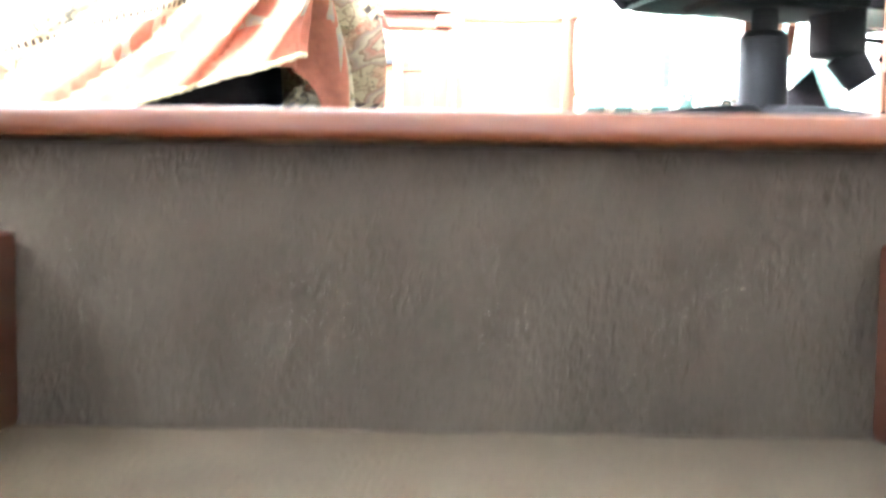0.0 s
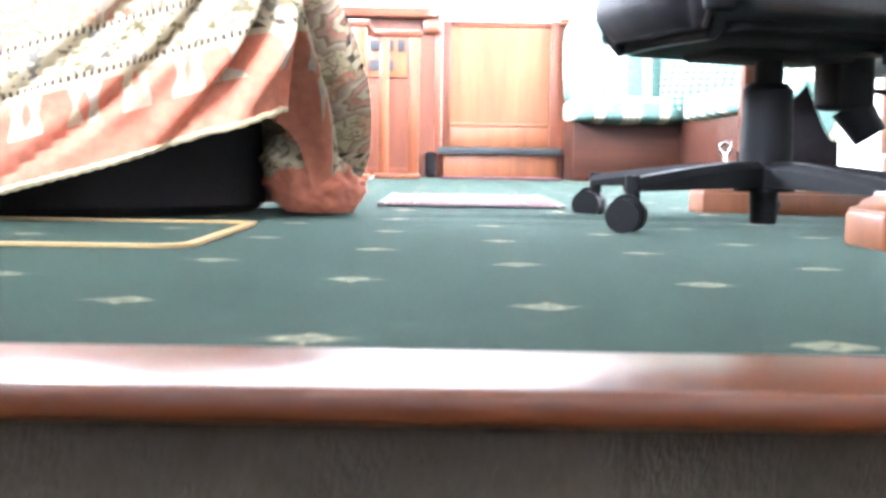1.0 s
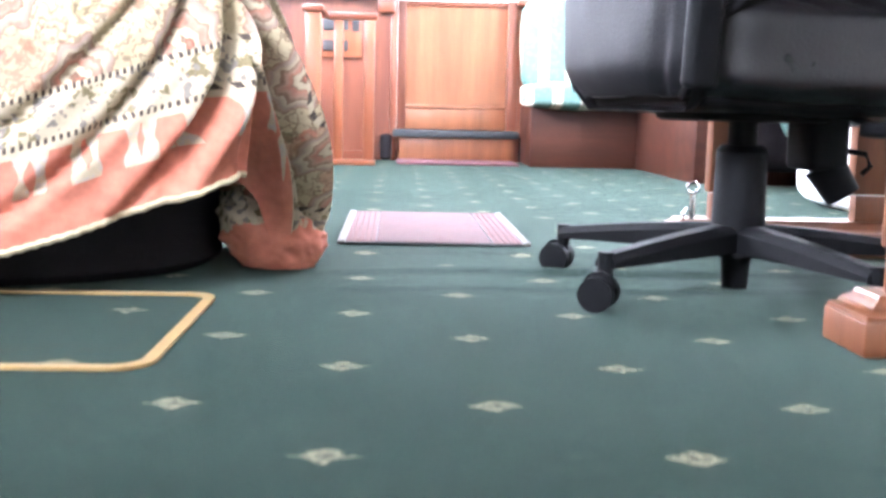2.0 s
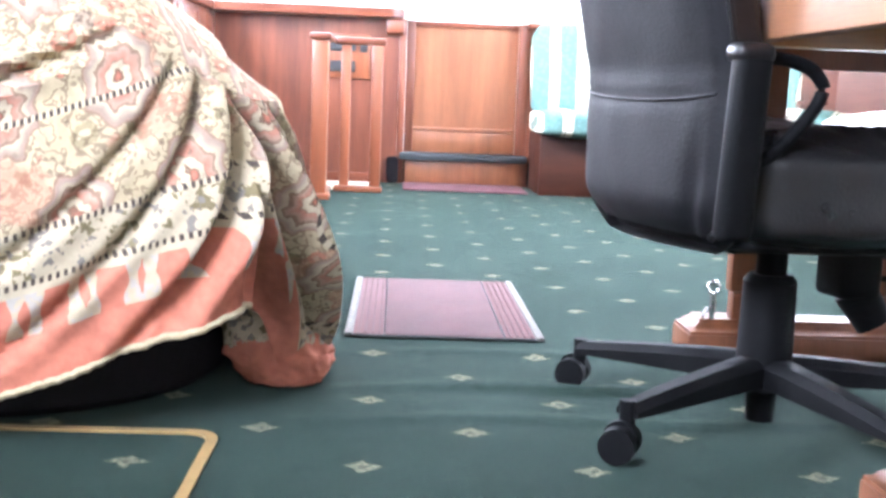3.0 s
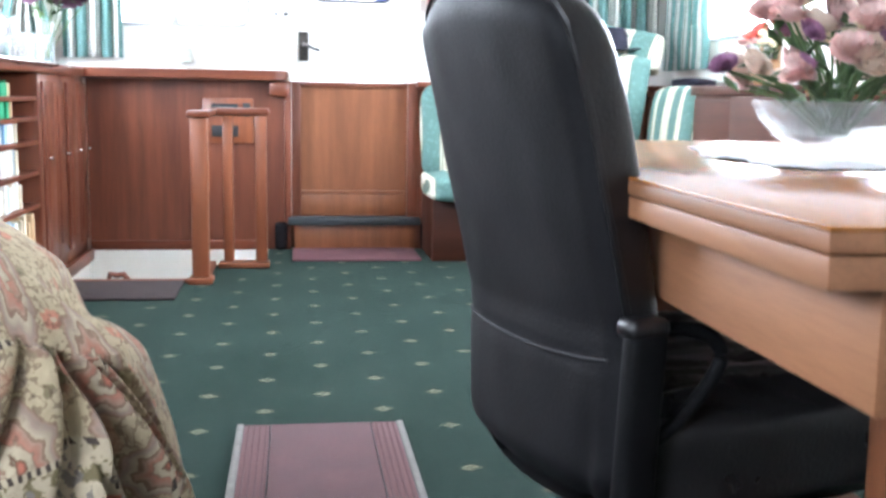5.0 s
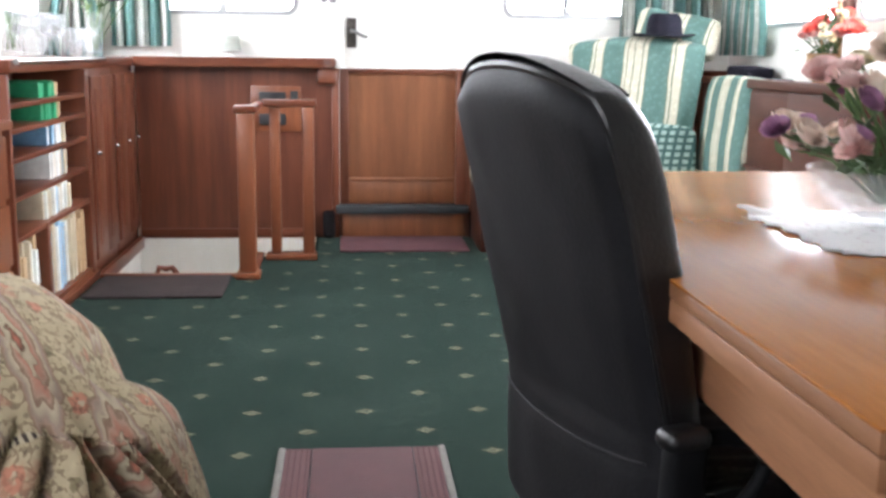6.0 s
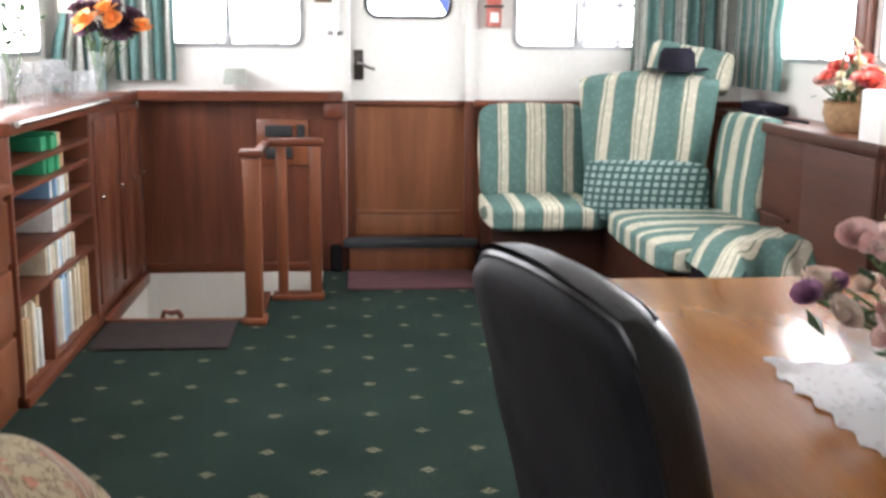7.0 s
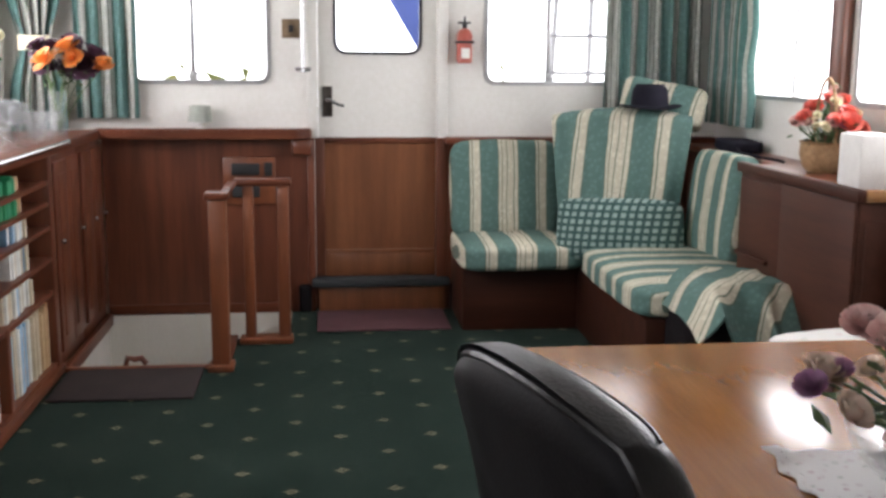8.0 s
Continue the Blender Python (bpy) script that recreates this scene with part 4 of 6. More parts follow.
def build_cupboards():
    for k, (y0, y1) in enumerate(((5.40, 5.90), (5.905, 6.41))):
        c = thing("cupboard", (-1.25, (y0 + y1) / 2, 0), "closed mahogany cupboard with a panelled door and small knob", "cupboard", "port cupboards")
        part("body", bm_box(-1.42, -1.115, y0, y1 - 0.001, 0.0, 0.914, 0.002), MAHOGANY, c)
        for a, e in ((y0 + 0.03, (y0 + y1) / 2 - 0.004), ((y0 + y1) / 2 + 0.004, y1 - 0.03)):
            d = part("door", bm_box(-1.1145, -1.098, a, e, 0.07, 0.88, 0.004), MAHOGANY, c)
            bm = bm_box(-1.0975, -1.092, a + 0.045, e - 0.045, 0.13, 0.825, 0.004)
            part("field", bm, MAHOGANY, d)
            bm = bmesh.new()
            knob(bm, -1.092, a + 0.03 if k == 0 and a < 5.5 else e - 0.025, 0.545, 0.8)
            part("knob", bm, CHROME, d, "small bright knob")
    bm = bmesh.new()
    box(bm, XL, -1.085, 4.27, 6.299, 0.9155, 0.961, 0.008)
    structure("ledge_port", bm, MAHOGANY_Y, "dark mahogany side ledge under the port windows")
    # chrome fiddle rail along the ledge
    r = thing("fiddle_rail", (-1.09, 5.0, 0.96), "thin chrome rail along the edge of the wooden ledge", "rail")
    bm = bmesh.new()
    pipe(bm, [(-1.066, 4.28, 0.955), (-1.066, 5.57, 0.955)], 0.011)
    part("bar", bm, CHROME, r)
    for y in (4.35, 4.95, 5.52):
        bm = bmesh.new()
        rod(bm, (-1.0845, y, 0.945), (-1.066, y, 0.950), 0.006)
        part("stanchion", bm, CHROME, r)


build_cupboards()


def build_drawers():
    d = thing("chest_of_drawers", (-1.28, 3.6, 0), "mid-brown wooden chest of drawers with round wooden knobs", "chest of drawers")
    y0, y1 = 2.95, 4.265
    part("body", bm_box(-1.45, -1.12, y0, y1, 0.0, 0.735, 0.004), RAILWOOD, d)
    part("top", bm_box(-1.46, -1.085, y0 - 0.015, y1 + 0.004, 0.7355, 0.765, 0.008), RAILWOOD, d)
    for col in range(2):
        for row in range(3):
            a = y0 + 0.03 + col * 0.64
            z = 0.06 + row * 0.225
            dr = part("drawer", bm_box(-1.1195, -1.098, a, a + 0.61, z, z + 0.205, 0.006), RAILWOOD, d)
            bm = bmesh.new()
            knob(bm, -1.0975, a + 0.305, z + 0.11, 1.6)
            part("knob", bm, RAILWOOD, dr)
    structure("lining_side", bm_box(XL, -1.461, 0.7, 4.264, 0.0, 0.9), WHITE, "white painted side lining")


build_drawers()

# ---- table ----
TX0, TX1, TY0, TY1, TZ = 0.372, 1.27, 1.288, 2.870, 0.753


def build_table():
    t = thing("dining_table", (0.83, 2.09, 0), "polished honey-oak trestle dining table with draw leaves", "table")
    part("tabletop", bm_box(TX0, TX1, TY0, TY1, TZ - 0.0035, TZ, 0.0015), OAK, t)
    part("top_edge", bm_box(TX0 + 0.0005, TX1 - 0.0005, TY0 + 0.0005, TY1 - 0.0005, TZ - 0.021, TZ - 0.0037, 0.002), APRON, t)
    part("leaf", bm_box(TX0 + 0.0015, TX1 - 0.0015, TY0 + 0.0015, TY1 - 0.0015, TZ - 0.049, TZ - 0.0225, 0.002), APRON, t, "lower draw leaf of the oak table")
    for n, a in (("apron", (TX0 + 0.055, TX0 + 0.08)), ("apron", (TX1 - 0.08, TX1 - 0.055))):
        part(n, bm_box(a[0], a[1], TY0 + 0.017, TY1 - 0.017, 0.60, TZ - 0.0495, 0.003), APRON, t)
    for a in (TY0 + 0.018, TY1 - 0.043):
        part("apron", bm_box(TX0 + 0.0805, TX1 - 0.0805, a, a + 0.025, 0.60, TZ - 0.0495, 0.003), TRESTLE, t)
    for y in (1.57, 2.51):
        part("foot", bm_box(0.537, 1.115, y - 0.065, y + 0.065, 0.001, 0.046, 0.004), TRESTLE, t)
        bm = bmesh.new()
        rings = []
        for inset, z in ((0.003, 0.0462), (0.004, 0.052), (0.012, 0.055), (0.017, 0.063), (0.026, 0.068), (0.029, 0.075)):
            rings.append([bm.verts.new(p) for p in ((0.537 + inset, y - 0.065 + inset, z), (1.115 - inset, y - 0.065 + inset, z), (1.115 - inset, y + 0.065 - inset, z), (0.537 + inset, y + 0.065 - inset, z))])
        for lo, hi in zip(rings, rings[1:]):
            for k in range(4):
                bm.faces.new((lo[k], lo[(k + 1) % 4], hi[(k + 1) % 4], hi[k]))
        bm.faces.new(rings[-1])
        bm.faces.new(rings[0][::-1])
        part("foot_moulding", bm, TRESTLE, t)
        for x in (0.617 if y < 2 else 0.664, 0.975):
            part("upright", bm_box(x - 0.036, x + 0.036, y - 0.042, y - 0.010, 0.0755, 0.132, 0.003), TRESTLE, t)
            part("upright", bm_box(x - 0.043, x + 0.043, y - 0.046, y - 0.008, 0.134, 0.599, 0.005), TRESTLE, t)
        part("bearer", bm_box(0.50, 1.15, y - 0.03, y + 0.03, 0.63, TZ - 0.0495, 0.004), OAK_X, t)
    for x in (0.588, 1.065):
        e = thing("turnbuckle", (x, 2.50, 0.072), "small steel eye and shackle fixed on the table foot", "shackle", "table lashings")
        bm = bmesh.new()
        rod(bm, (x, 2.47, 0.0755), (x, 2.47, 0.13), 0.006)
        part("shank", bm, CHROME, e)
        bm = bmesh.new()
        pipe(bm, [(x + 0.012 * math.cos(a), 2.47, 0.141 + 0.012 * math.sin(a)) for a in np.linspace(-1.5, 4.5, 15)], 0.0035, 8)
        part("eye", bm, CHROME, e)
        bm = bmesh.new()
        pipe(bm, [(x - 0.012, 2.465, 0.10), (x - 0.022, 2.46, 0.085), (x - 0.02, 2.46, 0.076)], 0.004, 8)
        part("hook", bm, CHROME, e)


build_table()


def build_doily():
    bm = bmesh.new()

    def place(u, v):
        x, y = 0.632 + 0.42 * u, 1.895 + 0.37 * v
        edge = min(u, 1 - u, v, 1 - v)
        s = 0.006 * math.sin(40 * u) * (edge < 0.03) + 0.006 * math.sin(36 * v) * (edge < 0.03)
        lift = 0.006 * max(0, noise.noise((x * 9, y * 9, 3))) * (1 - min(1, edge * 6)) + 0.010 * max(0, 1 - ((u - 0) ** 2 + (v - 1) ** 2) * 60)
        return (x + s, y + s * 0.7, TZ + 0.003 + lift)

    grid(bm, 44, 40, place)
    grid(bm, 44, 40, lambda u, v: (*place(u, v)[:2], place(u, v)[2] - 0.0022))
    single("table_mat", bm, DOILY, (0.83, 2.06, TZ), "pale floral quilted cloth mat lying on the table", "table mat")


build_doily()


def petals(bm, c, r, rings, seed, tilt=None):
    """A bloom of cupped petals about c, facing tilt."""
    rnd = random.Random(seed)
    q = (Vector(tilt) if tilt else Vector((rnd.uniform(-0.8, 0.8), rnd.uniform(-1.5, 0.0), 1))).to_track_quat("Z", "Y")
    c = Vector(c)
    heart = bm.verts.new(c)
    for k, (n, spread, size) in enumerate(rings):
        for i in range(n):
            a = 2 * math.pi * (i + 0.5 * k) / n + rnd.uniform(-0.15, 0.15)
            pts = []
            for (u, v) in ((-0.25, 0.05), (0.25, 0.05), (0.55, 0.55), (0.3, 1.0), (-0.3, 1.0), (-0.55, 0.55)):
                rad = r * size * v
                out = rad * spread
                up = rad * math.sqrt(max(0.0, 1 - min(1, spread) ** 2)) + 0.12 * r * v * v
                w = r * size * u * 0.8 * min(1, 8 / n)
                p = Vector((math.cos(a) * out - math.sin(a) * w, math.sin(a) * out + math.cos(a) * w, up))
                pts.append(bm.verts.new(c + q @ p))
            bm.faces.new((heart, pts[1], pts[0]))
            mid = bm.verts.new(sum((p.co for p in pts), Vector()) / 6 + q @ Vector((0, 0, -0.06 * r)))
            for j in range(6):
                f = bm.faces.new((pts[j], pts[(j + 1) % 6], mid))
                f.smooth = True


ROSE = ((4, 0.10, 0.60), (6, 0.32, 0.74), (7, 0.54, 0.86), (8, 0.74, 0.95), (9, 0.90, 1.0))
DAISY = ((10, 0.30, 0.50), (14, 0.60, 0.75), (18, 0.85, 0.92), (22, 1.0, 1.0))


def bouquet(name, base, top, blooms, label, vase_profile, vase_name="vase", vase_mat=None, origin=None, leaf_n=14, seed=1):
    """Stems from the base to each bloom, leaves between them, in a vessel."""
    b = thing(name, base, label, "flower arrangement")
    rnd = random.Random(seed)
    bm = bmesh.new()
    lathe(bm, base, vase_profile, 32)
    part(vase_name, bm, vase_mat or GLASS, b, "clear cut-glass vessel" if vase_mat is None else "")
    for c, r, mt, style in blooms:
        bm = bmesh.new()
        petals(bm, c, r, style, rnd.randint(0, 999))
        part("bloom", bm, mt, b)
        bm = bmesh.new()
        a = Vector(base) + Vector((rnd.uniform(-0.02, 0.02), rnd.uniform(-0.02, 0.02), 0.03))
        e = Vector(c)
        pipe(bm, [a, a.lerp(e, 0.5) + Vector((0, 0, 0.02)), e], 0.0025, 6)
        part("stem", bm, STEM, b)
    bm = bmesh.new()
    for _ in range(leaf_n):
        c = Vector(rnd.choice(blooms)[0])
        p = Vector(base).lerp(c, rnd.uniform(0.55, 0.95)) + Vector((rnd.uniform(-0.04, 0.04), rnd.uniform(-0.04, 0.04), rnd.uniform(-0.02, 0.03)))
        d = Vector((rnd.uniform(-1, 1), rnd.uniform(-1, 1), rnd.uniform(-0.2, 0.8))).normalized()
        s = d.cross(Vector((0, 0, 1))).normalized() * 0.012
        L = rnd.uniform(0.035, 0.06)
        q = [bm.verts.new(v) for v in (p, p + d * L * 0.5 + s, p + d * L, p + d * L * 0.5 - s)]
        mid = bm.verts.new(p + d * L * 0.5 + Vector((0, 0, 0.006)))
        for i in range(4):
            bm.faces.new((q[i], q[(i + 1) % 4], mid))
    part("leaves", bm, LEAF, b)
    return b


def build_flowers():
    rnd = random.Random(8)
    c = Vector((0.790, 2.09, TZ + 0.012))
    bowl = [(0.056, 0.0), (0.062, 0.005), (0.058, 0.011), (0.084, 0.026), (0.108, 0.052), (0.118, 0.078), (0.113, 0.080), (0.101, 0.055), (0.078, 0.032), (0.0, 0.022)]
    blooms = []
    for k in range(60):
        a = rnd.uniform(0, 2 * math.pi)
        r = 0.165 * math.sqrt(rnd.random())
        z = 0.085 + 0.155 * (1 - (r / 0.17) ** 2) * rnd.uniform(0.5, 1) + rnd.uniform(0, 0.03)
        mt = rnd.choice((PETAL_PINK, PETAL_PINK, PETAL_BLUSH, PETAL_BLUSH, PETAL_MAUVE, PETAL_CREAM))
        blooms.append((c + Vector((r * math.cos(a), r * math.sin(a), z)), rnd.uniform(0.024, 0.038) if mt in (PETAL_PINK, PETAL_BLUSH) else rnd.uniform(0.018, 0.03), mt, ROSE))
    bouquet("rose_bowl", c, 0.3, blooms, "pink and mauve artificial roses in a cut-glass bowl", bowl, "bowl", THICK_GLASS, leaf_n=70, seed=5)
    # ledge: marigolds and dark flowers in a glass vase
    c = Vector((-1.155, 5.80, 0.962))
    vase = [(0.034, 0.0), (0.036, 0.01), (0.034, 0.08), (0.042, 0.18), (0.046, 0.20), (0.043, 0.20), (0.031, 0.08), (0.030, 0.02), (0.0, 0.018)]
    blooms = [(c + Vector(p), r, m, DAISY) for p, r, m in (
        ((-0.025, -0.07, 0.33), 0.066, PETAL_ORANGE), ((0.06, -0.03, 0.385), 0.062, PETAL_ORANGE), ((0.09, -0.05, 0.34), 0.052, PETAL_ORANGE), ((0.20, 0.0, 0.31), 0.055, PETAL_ORANGE),
        ((-0.02, 0.02, 0.39), 0.05, PETAL_DARK), ((0.12, 0.0, 0.30), 0.075, PETAL_DARK), ((0.15, 0.03, 0.35), 0.07, PETAL_DARK), ((-0.07, 0.03, 0.38), 0.065, PETAL_DARK), ((0.03, 0.0, 0.28), 0.07, PETAL_DARK), ((-0.05, 0.02, 0.30), 0.06, PETAL_DARK), ((0.06, 0.04, 0.40), 0.06, PETAL_DARK))]
    bouquet("marigold_vase", c, 0.3, blooms, "orange and dark artificial flowers in a glass vase", vase, leaf_n=30, seed=6)
    # nearer on the ledge, pale flowers
    c = Vector((-1.22, 4.75, 0.962))
    blooms = [(c + Vector((rnd.uniform(-0.1, 0.12), rnd.uniform(-0.08, 0.08), 0.36 + rnd.uniform(0, 0.1))), rnd.uniform(0.03, 0.05), rnd.choice((PETAL_CREAM, PETAL_ORANGE, PETAL_DARK)), ROSE) for _ in range(8)]
    bouquet("posy_vase", c, 0.3, blooms, "cream and dark artificial flowers in a glass vase", vase, leaf_n=40, seed=7)
    # sideboard: coral flowers in a basket
    c = Vector((1.93, 4.80, 0.892))
    blooms = []
    for k in range(26):
        a, r = rnd.uniform(0, 6.28), 0.15 * math.sqrt(rnd.random())
        mt = rnd.choice((PETAL_RED, PETAL_RED, PETAL_PINK, PETAL_CREAM, PETAL_MAUVE))
        blooms.append((c + Vector((r * math.cos(a) * 0.8, r * math.sin(a), 0.17 + rnd.uniform(0, 0.16) * (1.2 - r / 0.15))), rnd.uniform(0.036, 0.062) if mt is PETAL_RED else rnd.uniform(0.018, 0.03), mt, ROSE))
    basket = [(0.055, 0.0), (0.075, 0.02), (0.092, 0.07), (0.088, 0.11), (0.095, 0.12), (0.083, 0.12), (0.082, 0.08), (0.0, 0.06)]
    b = bouquet("flower_basket", c, 0.3, blooms, "coral and cream artificial flowers in a wicker basket", basket, "basket", WICKER, leaf_n=60, seed=9)
    bm = bmesh.new()
    pipe(bm, [c + Vector((0, 0.09 * math.cos(a), 0.11 + 0.25 * math.sin(a))) for a in np.linspace(0, math.pi, 16)], 0.006)
    part("handle", bm, WICKER, b)


build_flowers()

# ---- office chair ----
CHAIR = Matrix.Translation((0.545, 2.045, 0)) @ Matrix.Rotation(radians(17), 4, "Z")
FOOT = Matrix.Translation((0.5375, 2.012, 0))


def build_office_chair():
    c = thing("office_chair", (0.55, 2.01, 0), "black leather swivel office chair with a tall padded back", "chair")

    def to_world(bm):
        bmesh.ops.transform(bm, matrix=CHAIR, verts=bm.verts)
        return bm

    def to_foot(bm):
        bmesh.ops.transform(bm, matrix=FOOT, verts=bm.verts)
        return bm

    # backrest: upright at the loins, leaning back above, rounded at head and foot
    def half_width(v, w, trim=0.16):
        w += 0.010 * math.sin(math.pi * v)
        foot = 1 - max(0, (0.12 - v) / 0.12) ** 2.4 * 0.24
        head = 1 - max(0, (v - 0.88) / 0.12) ** 2.4 * trim
        return w * foot * head

    def lean(z):
        return -0.251 - 0.245 * max(0.0, z - 0.56) - 0.030 * max(0.0, z - 0.80) + 0.30 * max(0.0, 0.37 - z)

    def shell_at(u, v):
        s = 2 * u - 1
        z = 0.322 + 0.652 * v + (0.012 - 0.034 * s * s) * max(0, (v - 0.75) / 0.25) ** 2
        y = half_width(v, 0.197, 0.11) * math.copysign(abs(s) ** 0.85, s)
        rim = (1 - min(1, (1 - abs(s)) / 0.16)) ** 2.2
        cap = max((1 - min(1, (1 - v) / 0.07)) ** 2.2, (1 - min(1, v / 0.07)) ** 2.2)
        crease = 0.003 * math.exp(-((v - 0.315 + 0.02 * (1 - s * s)) / 0.012) ** 2)
        slack = 0.0022 * noise.noise((s * 3, v * 7, 2)) + 0.010 * math.exp(-((s + 0.72 + 0.3 * v) / 0.09) ** 2) * max(0, 0.30 - v) / 0.30
        return (lean(z) + 0.020 * s * s - 0.017 * (1 - max(rim, cap)) + crease + slack, y, z)

    def pad_at(u, v):
        """The padding: steep sides round a full front."""
        a = math.pi * (1 - u)
        s = math.copysign(abs(math.cos(a)) ** 0.45, math.cos(a))
        b = math.pi * (1 - v)
        h = 0.5 + 0.5 * math.copysign(abs(math.cos(b)) ** 0.45, math.cos(b))
        full = abs(math.sin(a)) ** 0.5 * abs(math.sin(b)) ** 0.5
        z = 0.300 + 0.682 * h + (0.020 - 0.042 * s * s) * max(0, (h - 0.75) / 0.25) ** 2
        y = half_width(h, 0.203, 0.10) * s
        tuft = 0.006 * math.sin(24 * h) * (1 - abs(s)) - 0.004 * abs(noise.noise((s * 4, h * 16, 1)))
        return (lean(z) + 0.020 * s * s - 0.002 + (0.066 + 0.036 * h + tuft) * full, y, z)

    bm = bmesh.new()
    grid(bm, 36, 60, shell_at)
    thicken(bm, 0.004)
    part("back_shell", to_world(bm), SHELL, c, "dark grey leatherette back panel")
    bm = bmesh.new()
    grid(bm, 48, 64, pad_at)
    bmesh.ops.remove_doubles(bm, verts=bm.verts, dist=0.0002)
    bmesh.ops.recalc_face_normals(bm, faces=bm.faces)
    part("backrest", to_world(bm), LEATHER, c)
    # piping round the back panel and along the head of the padding
    rim = [(0, v) for v in np.linspace(0.0, 1.0, 44)] + [(u, 1) for u in np.linspace(0, 1, 20)[1:-1]] + [(1, v) for v in np.linspace(1.0, 0.0, 44)]
    bm = bmesh.new()
    pipe(bm, [Vector(shell_at(u, v)) + Vector((0.002, 0, 0)) for u, v in rim], 0.0065, 8)
    part("piping", to_world(bm), LEATHER, c)
    bm = bmesh.new()
    head = [Vector(pad_at(u, 0.86)) + Vector((0, 0, 0.0005)) for u in np.linspace(0.20, 0.80, 40)]
    pipe(bm, head, 0.0028, 8)
    part("piping", to_world(bm), LEATHER, c)
    # stitched seam that sags across the back panel
    bm = bmesh.new()
    pipe(bm, [Vector(shell_at(u, 0.315 - 0.02 * (1 - (2 * u - 1) ** 2))) + Vector((-0.003, 0, 0)) for u in np.linspace(0.05, 0.95, 28)], 0.0020, 6)
    part("seam", to_world(bm), SHELL, c)
    # seat
    bm = bmesh.new()
    cushion(bm, 0.56, 0.52, 0.150, Matrix.Translation((0.055, 0, 0.392)), 0.22, 48)
    for v in bm.verts:
        top = min(1.0, max(0.0, (v.co.z - 0.445) / 0.025))
        v.co.z += top * (0.007 * noise.noise(Vector((v.co.x * 9, v.co.y * 22, 0))) - 0.016 * abs(noise.noise(Vector((v.co.x * 8 + 5, v.co.y * 34 + v.co.x * 16, 3)))))
        v.co.z += top * 0.014 * math.exp(-((abs(v.co.y) - 0.19) / 0.05) ** 2)
        if v.co.x > 0.18:
            v.co.z -= (v.co.x - 0.18) ** 2 * 2.5
    part("seat", to_world(bm), SEAT_LEATHER, c)
    bm = bmesh.new()
    cushion(bm, 0.44, 0.44, 0.05, Matrix.Translation((0.02, 0, 0.325)), 0.1, 8)
    part("seat_pan", to_world(bm), PLASTIC, c)
    # arms
    for s in (-1, 1):
        # a broad upright with a short loop returning to it
        bm = bmesh.new()
        back = 0.066 if s > 0 else 0.0
        web = Matrix.Translation((-0.242 + back, s * 0.246, 0.455)) @ Matrix.Rotation(s * radians(-4), 4, "X")
        box(bm, -0.027, 0.027, -0.015, 0.015, -0.125, 0.125, 0.012, web, 3)
        pts = [(-0.225, s * 0.246, 0.574), (-0.185, s * 0.250, 0.574), (-0.145, s * 0.252, 0.562), (-0.124, s * 0.252, 0.540), (-0.134, s * 0.250, 0.512), (-0.160, s * 0.246, 0.478), (-0.190, s * 0.243, 0.450), (-0.222, s * 0.241, 0.430)]
        dense = []
        for a, b in zip(pts, pts[1:]):
            dense += [Vector(a).lerp(Vector(b), k / 4) for k in range(4)]
        dense.append(Vector(pts[-1]))
        for _ in range(2):
            dense = [dense[0]] + [(dense[i - 1] + 2 * dense[i] + dense[i + 1]) / 4 for i in range(1, len(dense) - 1)] + [dense[-1]]
        pipe(bm, [p + Vector((back, 0, 0)) for p in dense], 0.0095, 10)
        arm = part("armrest", to_world(bm), PLASTIC, c)
        bm = bmesh.new()
        box(bm, -0.272 + back, -0.214 + back, s * 0.250 - 0.020, s * 0.250 + 0.020, 0.566, 0.592, 0.011, seg=3)
        part("arm_pad", to_world(bm), LEATHER, arm)
    # mechanism
    bm = bmesh.new()
    box(bm, -0.13, 0.13, -0.075, 0.075, 0.285, 0.334, 0.012)
    part("tilt_mechanism", to_world(bm), PLASTIC, c)
    bm = bmesh.new()
    pipe(bm, [(0.06, -0.07, 0.31), (0.08, -0.16, 0.30), (0.09, -0.22, 0.285)], 0.007)
    lever = part("height_lever", to_world(bm), PLASTIC, c)
    bm = bmesh.new()
    cushion(bm, 0.05, 0.06, 0.022, Matrix.Translation((0.092, -0.235, 0.278)), 0.2, 6)
    part("paddle", to_world(bm), PLASTIC, lever)
    bm = bmesh.new()
    box(bm, 0.10, 0.18, -0.065, 0.015, 0.205, 0.34, 0.014, seg=3)
    rod(bm, (0.155, -0.025, 0.215), (0.185, -0.045, 0.160), 0.036, 0.030, 20)
    pipe(bm, [(0.18, -0.05, 0.24), (0.205, -0.07, 0.235), (0.212, -0.075, 0.215), (0.20, -0.068, 0.20)], 0.005, 8)
    part("tension_knob", to_world(bm), PLASTIC, c)
    # column
    bm = bmesh.new()
    rod(bm, (0, 0, 0.085), (0, 0, 0.235), 0.045, 0.042, 24)
    rod(bm, (0, 0, 0.235), (0, 0, 0.247), 0.043, 0.034, 24)
    part("gas_column", to_foot(bm), PLASTIC, c)
    bm = bmesh.new()
    rod(bm, (0, 0, 0.247), (0, 0, 0.30), 0.024, 0.024, 16)
    part("piston", to_foot(bm), PLASTIC, c)
    bm = bmesh.new()
    rod(bm, (0, 0, 0.062), (0, 0, 0.118), 0.052, 0.040, 20)
    rod(bm, (0, 0, 0.006), (0, 0, 0.062), 0.022, 0.025, 16)
    part("hub", to_foot(bm), PLASTIC, c)
